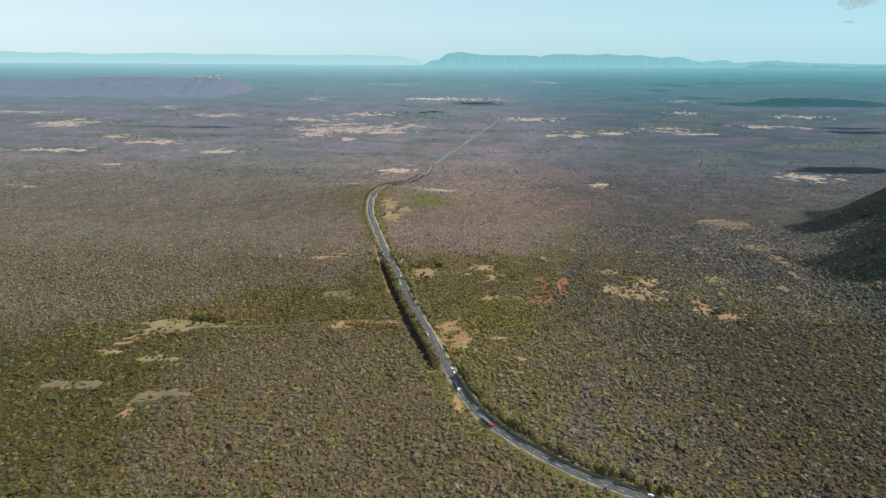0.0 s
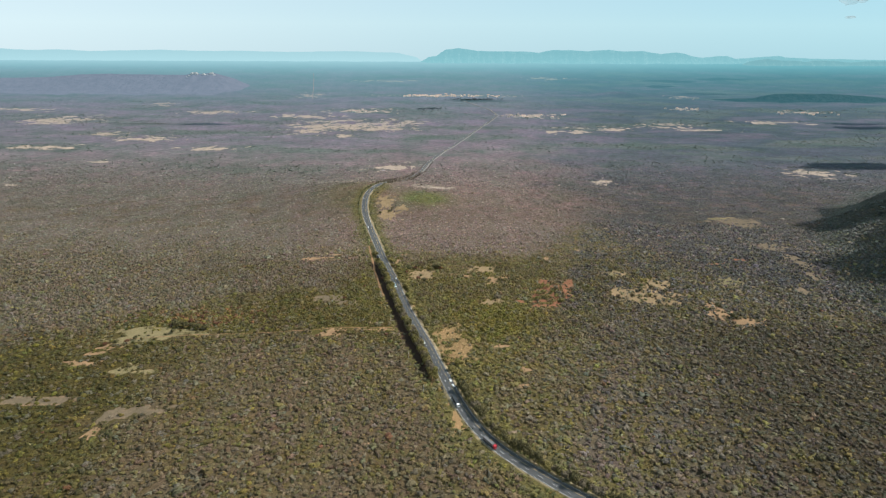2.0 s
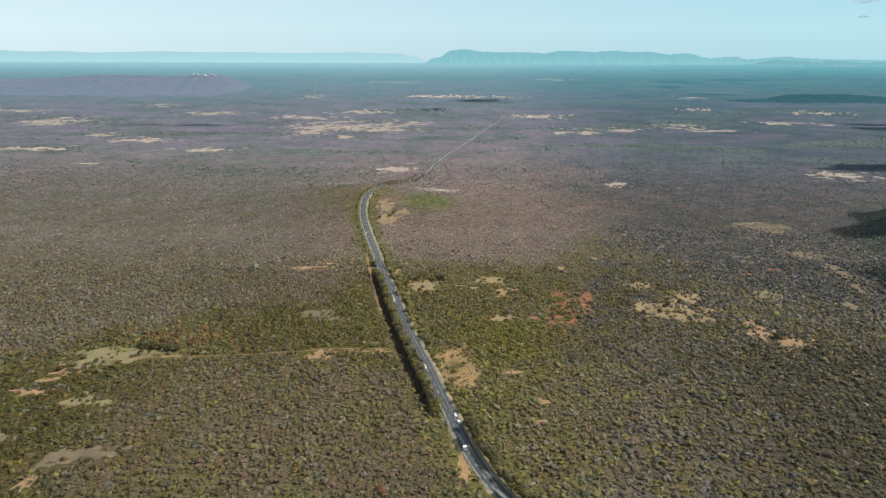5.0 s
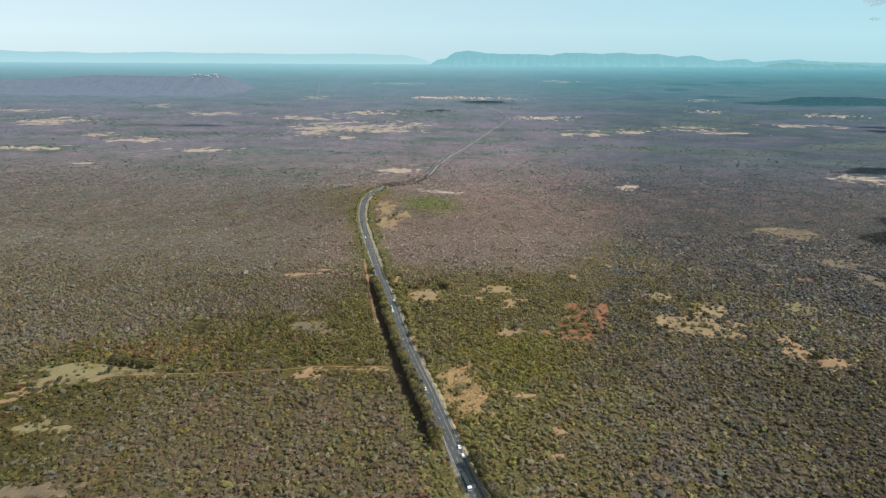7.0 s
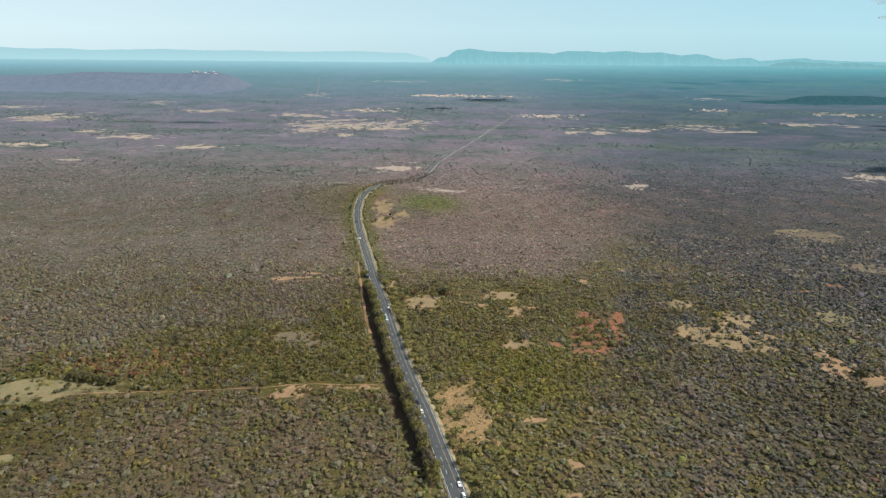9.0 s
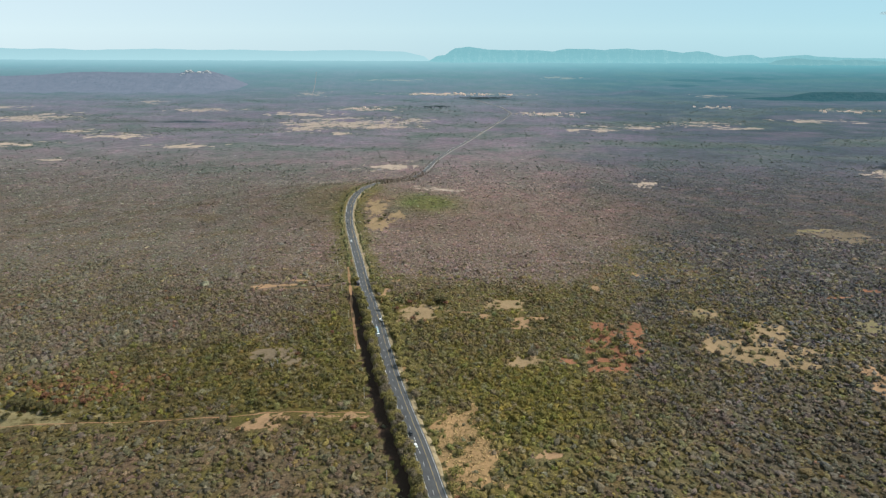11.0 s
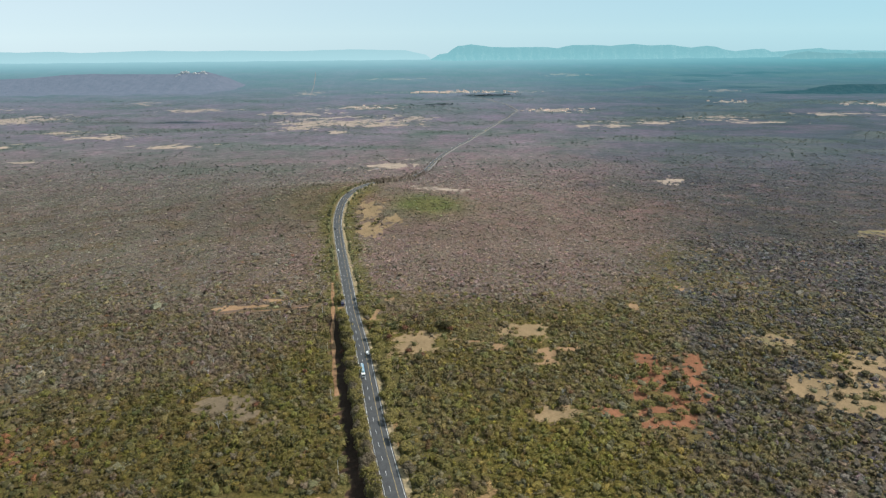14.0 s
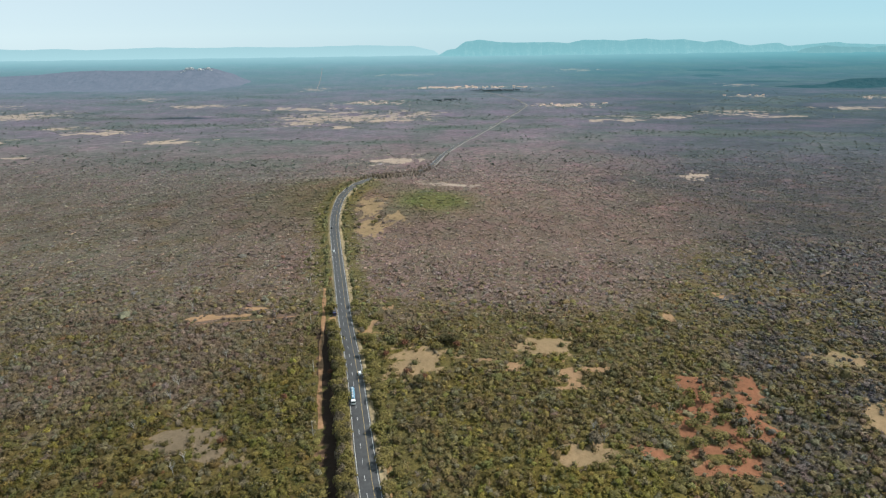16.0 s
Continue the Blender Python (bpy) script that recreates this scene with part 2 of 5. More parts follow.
def lie(x, y):
    """The height of the ground: a long slope down to a plain that rises again towards the rim, shaped to fit the
    camera's view.
    """
    x, y = np.asarray(x, float), np.asarray(y, float)
    z = 63 - 0.053 * np.maximum(y, -400)
    k = smooth(2000, 3000, y)
    z = z * (1 - k) - 74 * k
    z = z + 114 * np.clip((y - 3900) / 1250, 0, 1) ** 2
    z = z + 30 * hump(x, y, -150, 1180, 280, 150)
    # the steep wooded hill to the east: it rises from a foot line that bends away
    foot = np.interp(y, (380, 480, 560, 640, 770, 900, 1010, 1160, 1300), (600, 515, 486, 478, 535, 585, 655, 800, 950))
    inside = np.maximum(x - foot + 14 * np.sin(y / 37.0) + 8 * np.sin(y / 15.0 + x / 40.0), 0)
    gully = 1 + 0.10 * np.sin(y / 29.0 + 0.8 * np.sin(x / 60.0)) + 0.06 * np.sin(y / 13.0 + x / 33.0)
    z = z + HILL_HEIGHT * (1 - np.exp(-(inside / (185 * gully)) ** 2)) * smooth(1330, 1060, y) * smooth(250, 520, y)
    far = smooth(2600, 3200, y)
    z = z + far * 22 * hump(x, y, 1120, 3750, 120, 90)
    z = z + 0.9 * np.sin(x / 37.0 + 1.3 * np.sin(y / 53.0)) + 0.8 * np.sin(y / 41.0 + x / 88.0)
    return z


HILL_HEIGHT = 102.0

ROAD_LINE = [(640, 60), (480, 130), (340, 196), (262, 234), (215, 262), (178, 288), (137, 311), (106, 328), (76, 353.5), (42.5, 390), (20.3, 435), (0.8, 501), (-13.2, 551), (-24.6, 587),
             (-38.8, 636), (-53.0, 692), (-64.8, 740), (-76.6, 782), (-86.0, 816), (-105.6, 893), (-123.8, 965), (-140, 1032), (-146.5, 1075), (-147.5, 1115),
             (-141, 1152), (-128, 1192), (-98, 1290), (-62, 1450), (-20, 1704), (72, 2074), (157, 2462), (262, 2810), (272, 2880), (262, 2950), (226, 3128), (120, 3420)]


def spline(points, step):
    """A smooth line through points, at even steps."""
    p = [Vector((*q, 0)) for q in points]
    p = [2 * p[0] - p[1], *p, 2 * p[-1] - p[-2]]
    out = []
    for i in range(1, len(p) - 2):
        k = max(2, round((p[i + 1] - p[i]).length / step))
        for j in range(k):
            t = j / k
            out.append(0.5 * (2 * p[i] + (p[i + 1] - p[i - 1]) * t + (2 * p[i - 1] - 5 * p[i] + 4 * p[i + 1] - p[i + 2]) * t * t + (3 * p[i] - p[i - 1] - 3 * p[i + 1] + p[i + 2]) * t ** 3))
    out.append(p[-2])
    return np.array([(q.x, q.y) for q in out])


ROAD = spline(ROAD_LINE, 4.0)
ROAD_STEPS = np.concatenate([[0], np.cumsum(np.hypot(*np.diff(ROAD, axis=0).T))])


def road_at(s):
    """The road's centre and heading s metres along it."""
    s = np.asarray(s, float)
    x, y = np.interp(s, ROAD_STEPS, ROAD[:, 0]), np.interp(s, ROAD_STEPS, ROAD[:, 1])
    dx = np.interp(s + 3, ROAD_STEPS, ROAD[:, 0]) - np.interp(s - 3, ROAD_STEPS, ROAD[:, 0])
    dy = np.interp(s + 3, ROAD_STEPS, ROAD[:, 1]) - np.interp(s - 3, ROAD_STEPS, ROAD[:, 1])
    d = np.hypot(dx, dy) + 1e-9
    return x, y, dx / d, dy / d


def beside(s, off):
    """A place off metres to the right of the road's centre."""
    x, y, dx, dy = road_at(s)
    return x + dy * off, y - dx * off


TRACKS = [spline([(-71.9, 680), (-73.9, 687), (-81.2, 716), (-86.5, 741), (-92.9, 767), (-98.9, 799), (-113.9, 870)], 5.0),
          spline([(-330, 562), (-262, 575), (-197, 578), (-131, 583.5), (-118, 587), (-53, 589)], 5.0),
          spline([(-195, 803), (-150, 812), (-112, 822)], 5.0)]
SHADE_STRIP = spline([(-12, 500), (-20, 514), (-29.5, 536), (-39.5, 562), (-47.5, 590), (-54, 620), (-62, 652), (-72, 687), (-79.3, 716), (-84.6, 741), (-91, 767), (-97, 799)], 5.0)
GAPS = [spline([(-6.7, 612), (-13.4, 630), (-21.9, 654), (-28.7, 675), (-36.6, 700), (-43.3, 720), (-49.4, 745)], 5.0)]


def off_line(x, y, line):
    """The distance of places from a line and the side, positive to the right."""
    best, side = np.full(x.shape, 1e9), np.zeros(x.shape)
    for i in range(len(line) - 1):
        ax, ay = line[i]
        dx, dy = line[i + 1] - line[i]
        t = np.clip(((x - ax) * dx + (y - ay) * dy) / (dx * dx + dy * dy), 0, 1)
        d = np.hypot(x - ax - t * dx, y - ay - t * dy)
        near = d < best
        best = np.where(near, d, best)
        side = np.where(near, np.sign((x - ax) * dy - (y - ay) * dx), side)
    return best, side


# the near-black entry holds the roadside trees' shade as a soil colour
SOILS = {"sand": (0.208, 0.150, 0.087), "pasture": (0.162, 0.136, 0.073), "dirt": (0.238, 0.153, 0.089), "redsoil": (0.190, 0.088, 0.050), "litter": (0.128, 0.100, 0.068), "shade_soil": (0.034, 0.022, 0.016), "earth": (0.230, 0.149, 0.075)}
CLEARINGS = []


def clearing(soil, x, y, rx, ry):
    CLEARINGS.append((soil, x, y, rx, ry))


clearing("sand", -26, 750, 14, 13)
clearing("sand", -20, 760, 7, 6)
clearing("sand", 60, 774, 13, 6)
clearing("sand", 54, 763, 9, 3)
clearing("sand", 71, 762, 4, 4)
clearing("dirt", 18, 752, 9, 2)
clearing("dirt", 37, 744, 4, 4)
clearing("dirt", 70, 734, 5, 9)
clearing("dirt", 87, 741, 5, 3)
clearing("dirt", 66, 721, 7, 2)
clearing("dirt", -54, 834, 5, 4)
clearing("dirt", 158, 816, 3, 7)
clearing("dirt", 214, 864, 7, 5)
clearing("redsoil", 138, 726, 6, 7)
clearing("redsoil", 133, 701, 9, 5)
clearing("redsoil", 122, 681, 6, 6)
clearing("redsoil", 169, 720, 6, 9)
clearing("redsoil", 160, 694, 4, 17)
clearing("redsoil", 142, 660, 4, 14)
clearing("redsoil", 147, 713, 10, 4)
clearing("redsoil", 141, 680, 7, 9)
clearing("redsoil", 123, 665, 8, 4)
clearing("redsoil", 97, 661, 5, 3)
clearing("redsoil", 91, 668, 3, 2)
clearing("redsoil", 124, 652, 11, 3)
clearing("redsoil", 369, 926, 6, 3)
clearing("sand", 61, 656, 8, 3)
clearing("sand", 68, 652, 4, 2)
clearing("sand", 247, 754, 12, 8)
clearing("litter", -140, 672, 7, 5)
clearing("litter", -125, 672, 5, 2)
clearing("litter", -143, 660, 4, 2)
clearing("litter", -102, 649, 3, 2)
clearing("litter", -121, 652, 3, 2)
clearing("litter", -216, 670, 8, 3)
clearing("dirt", -193, 811, 11, 2)
clearing("dirt", -178, 817, 18, 2)
clearing("dirt", -156, 831, 13, 2)
clearing("dirt", -64, 801, 2, 13)
clearing("earth", -32, 642, 2, 8)
clearing("earth", -69, 792, 7, 4)
clearing("sand", -107, 1083, 9, 21)
clearing("sand", -104, 1036, 7, 18)
clearing("sand", -74, 1059, 10, 9)
clearing("sand", -91, 1024, 8, 9)
clearing("sand", 282, 724, 12, 10)
clearing("sand", 234, 687, 11, 11)
clearing("sand", 248, 673, 16, 10)
clearing("sand", 268, 664, 16, 8)
clearing("sand", 302, 680, 10, 6)
clearing("litter", 550, 994, 18, 8)
clearing("sand", 64, 661, 10, 5)
clearing("pasture", 246, 753, 10, 9)
clearing("pasture", -280, 578, 22, 7)
clearing("dirt", 328, 647, 6, 6)
clearing("dirt", -130, 570, 7, 2)
clearing("dirt", -114, 580, 8, 2)
clearing("dirt", -85, 584, 11, 2)
clearing("dirt", -59, 585, 7, 2)
clearing("earth", 10, 576, 9, 14)
clearing("earth", 22, 547, 9, 15)
clearing("earth", 11, 526, 10, 10)
clearing("earth", 0, 551, 3, 10)
clearing("litter", -140, 666, 10, 6)
clearing("litter", -122, 656, 5, 4)
clearing("litter", -105, 649, 7, 3)
clearing("pasture", -321, 577, 20, 11)
clearing("pasture", -286, 580, 27, 5)
clearing("pasture", -332, 559, 12, 7)
clearing("pasture", -302, 499, 8, 6)
clearing("pasture", -280, 497, 6, 3)
clearing("pasture", 389, 729, 14, 10)
clearing("dirt", -340, 542, 6, 4)
clearing("dirt", -347, 530, 6, 4)
clearing("dirt", 327, 631, 8, 7)
clearing("dirt", 350, 600, 12, 6)
clearing("dirt", 75, 475, 5, 2)
clearing("dirt", 81, 501, 4, 3)
clearing("dirt", 66, 546, 6, 3)
clearing("dirt", -115, 579, 7, 5)
clearing("dirt", -123, 572, 13, 4)
clearing("litter", -268, 428, 12, 5)
clearing("litter", -253, 434, 10, 3)
clearing("litter", -138, 668, 10, 6)
clearing("sand", 257, 686, 17, 14)
clearing("sand", 284, 715, 14, 11)
clearing("sand", 274, 660, 18, 7)
clearing("sand", 231, 680, 8, 5)
clearing("litter", 547, 1019, 28, 16)
clearing("pasture", 517, 1040, 16, 7)
clearing("litter", 525, 872, 18, 17)
clearing("litter", 528, 810, 9, 22)
clearing("litter", 514, 754, 7, 18)
clearing("litter", 469, 692, 6, 11)
clearing("litter", 457, 615, 6, 7)
clearing("redsoil", 447, 814, 8, 4)
clearing("redsoil", 394, 800, 12, 2)
clearing("dirt", 321, 620, 7, 6)
clearing("dirt", 348, 606, 12, 6)
clearing("litter", -259, 432, 20, 5)
clearing("litter", -274, 425, 11, 4)
clearing("litter", -363, 448, 18, 4)
clearing("litter", -334, 451, 9, 4)
clearing("dirt", -277, 406, 4, 7)
clearing("dirt", -354, 511, 12, 4)
clearing("sand", 389, 1367, 24, 22)
clearing("sand", -146, 1538, 38, 42)
clearing("litter", -230, 1300, 30, 14)
clearing("sand", -771, 1869, 85, 40)
clearing("sand", -1074, 2078, 85, 50)
clearing("sand", -1296, 2245, 57, 75)
clearing("sand", -1753, 2668, 117, 136)
clearing("dirt", -1326, 1884, 112, 49)
clearing("sand", -464, 2511, 120, 100)
clearing("sand", -536, 2379, 52, 111)
clearing("dirt", -256, 2429, 109, 73)
clearing("sand", -376, 2200, 33, 54)
clearing("dirt", -685, 2813, 125, 69)
clearing("dirt", -400, 2990, 118, 79)
clearing("sand", 530, 2356, 95, 56)
clearing("dirt", 449, 2840, 110, 50)
clearing("dirt", 719, 2438, 74, 55)
clearing("dirt", 974, 2537, 78, 71)
clearing("sand", 1096, 2437, 75, 55)
clearing("sand", 1517, 2677, 95, 45)
clearing("sand", 1887, 2985, 85, 45)
clearing("sand", 1315, 3103, 75, 65)
clearing("sand", 817, 4536, 123, 65)
clearing("sand", -409, 4410, 213, 45)
clearing("dirt", -1525, 3223, 50, 70)
clearing("dirt", -1572, 4249, 102, 51)
clearing("sand", 30, 3660, 260, 60)
clearing("dirt", -807, 3657, 57, 118)
clearing("sand", -1015, 1314, 21, 18)
clearing("sand", -963, 1626, 20, 19)
clearing("sand", 975, 1469, 50, 38)
clearing("dirt", -2221, 3016, 174, 60)
clearing("dirt", -1150, 2939, 115, 57)
clearing("sand", 1514, 3627, 65, 87)
clearing("litter", -11, 1209, 45, 12)
# tree row's shade painted as a dark strip west of the highway
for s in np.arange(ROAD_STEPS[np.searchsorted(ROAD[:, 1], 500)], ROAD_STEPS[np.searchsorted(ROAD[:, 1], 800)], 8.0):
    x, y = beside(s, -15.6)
    clearing("shade_soil", float(x), float(y), 3.2, 8)
clearing("earth", -89, 812, 5, 7)
clearing("earth", 14, 424, 4, 14)
clearing("earth", -7, 505, 3, 20)


def lumps(x, y, size, seed):
    """Soft uneven patches, about -1 to 1."""
    r = np.random.RandomState(seed)
    out = 0.0
    for k in range(7):
        a, p = r.uniform(0, 2 * np.pi, 2)
        w = 2 * np.pi / size * r.uniform(0.6, 1.8)
        out = out + np.sin((x * math.cos(a) + y * math.sin(a)) * w + p + 1.2 * np.sin((y * math.cos(a) - x * math.sin(a)) * w * 0.7 + p))
    return out / 4.2


def belts(x, y):
    """Long belts across the far plain, about -1 to 1."""
    return lumps(x * 0.35, y, 420, 11) + 0.5 * lumps(x * 0.5, y, 160, 13)


def bareness(x, y):
    """How bare the ground is, 0 to 1, and the soil's colour."""
    bare, colour = np.zeros(x.shape), np.zeros((*x.shape, 3)) + SOILS["dirt"]
    colour[y > 1200] = (0.295, 0.243, 0.205)
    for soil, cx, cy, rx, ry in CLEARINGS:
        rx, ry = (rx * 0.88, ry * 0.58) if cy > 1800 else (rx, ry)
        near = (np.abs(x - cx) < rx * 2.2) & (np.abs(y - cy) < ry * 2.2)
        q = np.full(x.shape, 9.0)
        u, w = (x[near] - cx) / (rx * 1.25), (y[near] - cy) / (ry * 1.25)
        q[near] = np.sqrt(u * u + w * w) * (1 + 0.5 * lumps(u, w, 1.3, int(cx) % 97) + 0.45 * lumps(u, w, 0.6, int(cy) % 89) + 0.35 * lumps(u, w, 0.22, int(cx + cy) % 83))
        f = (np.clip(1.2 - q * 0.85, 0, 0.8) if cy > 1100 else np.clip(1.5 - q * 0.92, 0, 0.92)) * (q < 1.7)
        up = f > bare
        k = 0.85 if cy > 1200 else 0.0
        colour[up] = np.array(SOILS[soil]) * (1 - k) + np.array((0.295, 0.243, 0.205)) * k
        bare = np.maximum(bare, f)
    return bare, colour


GREEN, OLIVE, MAUVE, GREY, BROWN, DARK = (np.array(c) for c in ((0.126, 0.103, 0.016), (0.120, 0.090, 0.046), (0.188, 0.133, 0.116), (0.140, 0.120, 0.101), (0.124, 0.088, 0.056), (0.050, 0.047, 0.026)))
SLATE = np.array((0.055, 0.055, 0.064))   # leafless grey scrub towards the eastern hill


WOODS = np.array((0.112, 0.098, 0.030))


def blend(c, k, d):
    return c * (1 - k[..., None]) + d * k[..., None]


def scrub_colour(x, y):
    """The colour of the dry scrub by place: green by the road, leafless mauve on the plain, grey to the east, far haze
    painted in.
    """
    n1, n2, n3 = lumps(x, y, 260, 1), lumps(x, y, 90, 2), lumps(x, y, 700, 3)
    n4 = lumps(x, y, 34, 21) + 0.5 * n2
    wx = x + 24 * lumps(x, y, 85, 41) + 12 * lumps(x, y, 31, 42)
    wy = y + 26 * lumps(x, y, 95, 43) + 13 * lumps(x, y, 34, 44)
    west = x < np.interp(y, ROAD[:, 1], ROAD[:, 0])
    # leafless thicket: mauve by the bend, greyer to the west, slate to the east
    c = np.zeros((*x.shape, 3)) + MAUVE
    c = blend(c, smooth(-110, -330, wx) * 0.85, GREY)
    c = blend(c, smooth(0.15, 0.8, lumps(x * 0.8 + y * 0.3, y * 1.6 - 0.5 * x, 120, 22)) * west * smooth(1300, 1050, y) * 0.6, OLIVE)
    c = blend(c, smooth(0.1, 0.9, n4) * smooth(1500, 1250, y) * 0.4, OLIVE * 0.85)
    c = blend(c, west * smooth(960, 760, wy) * (0.5 + 0.3 * n4), OLIVE * 1.05)
    c = blend(c, smooth(130, 400, wx - 0.10 * (wy - 900) + 80 * n1 + 35 * n4) * 0.92, SLATE)
    c = blend(c, smooth(150, 330, wx) * smooth(1500, 1200, y) * smooth(0.15, 0.7, lumps(x * 0.7, y * 1.3, 60, 71)) * 0.55, OLIVE * 0.78)
    c = blend(c, smooth(120, 260, wx) * smooth(1800, 1500, y) * smooth(0.1, 0.8, lumps(x * 0.6, y * 1.5, 75, 72)) * 0.5, MAUVE * 0.85)
    # green scrub west of the highway, and the mixed olive scrub south of the track
    top = np.interp(wx, (-900, -460, -379, -264, -161, -104, -73), (330, 525, 592, 650, 705, 785, 830))
    belt = smooth(30, -30, wy - top) * west
    c = blend(c, belt * 0.95, OLIVE)
    c = blend(c, belt * smooth(576, 592, wy) * (0.72 + 0.25 * n4), GREEN * 0.86)
    c = blend(c, belt * smooth(590, 570, wy) * smooth(0.0, 0.7, n4 + 0.5 * smooth(540, 585, wy)) * 0.6, GREEN * 0.8)
    c = blend(c, belt * smooth(590, 570, wy) * smooth(-0.2, 0.7, -n4) * 0.8, BROWN)
    c = blend(c, belt * smooth(-235, -300, wx) * 0.6, GREEN * 0.72)
    c = blend(c, np.exp(-((wy - np.interp(wx, (-300, -203, -113), (755, 800, 838))) / 11) ** 2) * west * (wx > -310) * 0.6, GREEN)
    # green scrub east of the highway, thinning to grey away from it
    top = np.interp(wx, (-60, 130, 195, 240, 285, 320, 430, 700), (822, 830, 900, 985, 985, 820, 690, 560))
    mixed = smooth(34, -34, wy - top) * ~west
    c = blend(c, mixed * 0.9, OLIVE * 1.05 + np.array((0, 0, 0.012)))
    core = smooth(195, 90, wx - 0.22 * (wy - 620))
    c = blend(c, mixed * core * np.clip(0.6 + 0.35 * n4, 0, 1), GREEN * 1.06)
    c = blend(c, np.clip(1.2 * hump(wx, wy, 62, 605, 50, 45), 0, 0.8) * ~west, np.array((0.150, 0.124, 0.018)))
    c = blend(c, mixed * (1 - core) * smooth(-0.1, 0.5, -n4) * (0.45 + 0.3 * smooth(600, 700, wy)), SLATE * 1.5)
    c = blend(c, mixed * (1 - core) * smooth(-0.1, 0.6, n4) * 0.65, GREEN * 0.95)
    c = blend(c, smooth(560, 470, y) * ~west * smooth(0.0, 0.8, lumps(x, y, 70, 16)) * 0.6, BROWN * 0.85)
    c = blend(c, smooth(560, 420, y) * west * smooth(-0.2, 0.8, lumps(x, y, 85, 16)) * 0.55, BROWN)
    # both near flanks painted darker, in place of the lens's dim corners
    c = blend(c, smooth(-200, -330, wx) * smooth(600, 520, wy) * 0.85, GREEN * 0.48)
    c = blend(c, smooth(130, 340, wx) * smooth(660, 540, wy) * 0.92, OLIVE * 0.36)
    c = blend(c, smooth(-0.1, 0.9, n3) * smooth(1300, 2200, y) * 0.5, GREY)
    c = blend(c, np.clip(hump(x, y, -32, 1114, 46, 38) * 1.4, 0, 0.9), np.array((0.112, 0.128, 0.034)))
    c = blend(c, np.clip(hump(x, y, -170, 1150, 60, 80), 0, 0.5), WOODS)
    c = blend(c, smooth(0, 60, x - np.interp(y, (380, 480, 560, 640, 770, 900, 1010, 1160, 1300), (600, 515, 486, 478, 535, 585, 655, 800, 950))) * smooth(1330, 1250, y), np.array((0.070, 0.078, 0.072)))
    c = c * (1 + 0.13 * lumps(x, y, 42, 61) + 0.08 * lumps(x, y, 19, 62))[..., None]
    c = c * (1 + 0.07 * lumps(x, y, 55, 63)[..., None] * np.array((1.0, -0.4, 0.5)))
    d, _ = off_line(np.where(y < 1300, x, 9e3), y, ROAD[::4])
    c = blend(c, smooth(30, 17, d + 6 * n2) * smooth(1215, 1150, y) * 0.9, WOODS * 1.15)
    # blue haze and eastern shade put into the colour, stronger with distance
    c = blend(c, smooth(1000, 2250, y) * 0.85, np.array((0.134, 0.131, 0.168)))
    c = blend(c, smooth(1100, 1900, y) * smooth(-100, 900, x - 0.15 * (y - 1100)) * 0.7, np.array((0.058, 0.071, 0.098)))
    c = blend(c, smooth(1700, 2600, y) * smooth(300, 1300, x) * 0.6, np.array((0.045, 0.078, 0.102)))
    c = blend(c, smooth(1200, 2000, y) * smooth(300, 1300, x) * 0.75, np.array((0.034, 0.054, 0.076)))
    # belts of green trees round the far fields, leafless purple thicket between, haze in both colours
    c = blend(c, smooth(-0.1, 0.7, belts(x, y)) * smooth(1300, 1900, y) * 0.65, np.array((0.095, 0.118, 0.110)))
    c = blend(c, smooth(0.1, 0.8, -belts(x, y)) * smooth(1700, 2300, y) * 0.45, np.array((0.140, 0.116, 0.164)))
    c = blend(c, np.clip(1.8 * hump(x, y, -1050, 2565, 95, 22), 0, 1), np.array((0.016, 0.032, 0.05)))
    c = blend(c, np.clip(1.5 * hump(x, y, -1330, 2580, 120, 16), 0, 1) * 0.7, DARK * 0.4)
    c = blend(c, np.clip(1.3 * hump(x, y, 205, 3425, 170, 50), 0, 1), DARK * 0.4)
    return c * 0.77


def field_belt(x, y):
    """Where small fields lie scattered on the far plain, 0 to 1."""
    return np.clip(sum(hump(x, y, *q) for q in ((-480, 2520, 420, 230), (-300, 2640, 300, 120), (-1100, 2150, 320, 110), (-1750, 2650, 350, 160), (620, 2500, 320, 90), (450, 2880, 260, 110),
                                                (1020, 2620, 260, 90), (1500, 2720, 260, 60), (1800, 3030, 280, 80), (-1180, 2960, 200, 60), (-1430, 3840, 160, 60))), 0, 1)


# ---- ground sheet ----
def steps(*spans):
    out = []
    for a, b, d in spans:
        out.extend(np.arange(a, b, d))
    return np.array([*out, spans[-1][1]])


def sheet(name, xs, ys, height):
    gx, gy = np.meshgrid(xs, ys)
    gz = height(gx, gy)
    ny, nx = gx.shape
    me = bpy.data.meshes.new(name)
    i = np.arange(ny * nx).reshape(ny, nx)
    quads = np.stack([i[:-1, :-1], i[:-1, 1:], i[1:, 1:], i[1:, :-1]], -1).reshape(-1, 4)
    fill_mesh(me, np.stack([gx, gy, gz], -1).reshape(-1, 3), quads)
    return me, gx.ravel(), gy.ravel()


def fill_mesh(me, verts, faces):
    """Vertices and faces that all have the same number of corners."""
    k = faces.shape[1]
    me.vertices.add(len(verts))
    me.vertices.foreach_set("co", np.ascontiguousarray(verts, np.float32).ravel())
    me.loops.add(faces.size)
    me.loops.foreach_set("vertex_index", np.ascontiguousarray(faces, np.int32).ravel())
    me.polygons.add(len(faces))
    me.polygons.foreach_set("loop_start", np.arange(0, faces.size, k, dtype=np.int32))
    me.update(calc_edges=True)


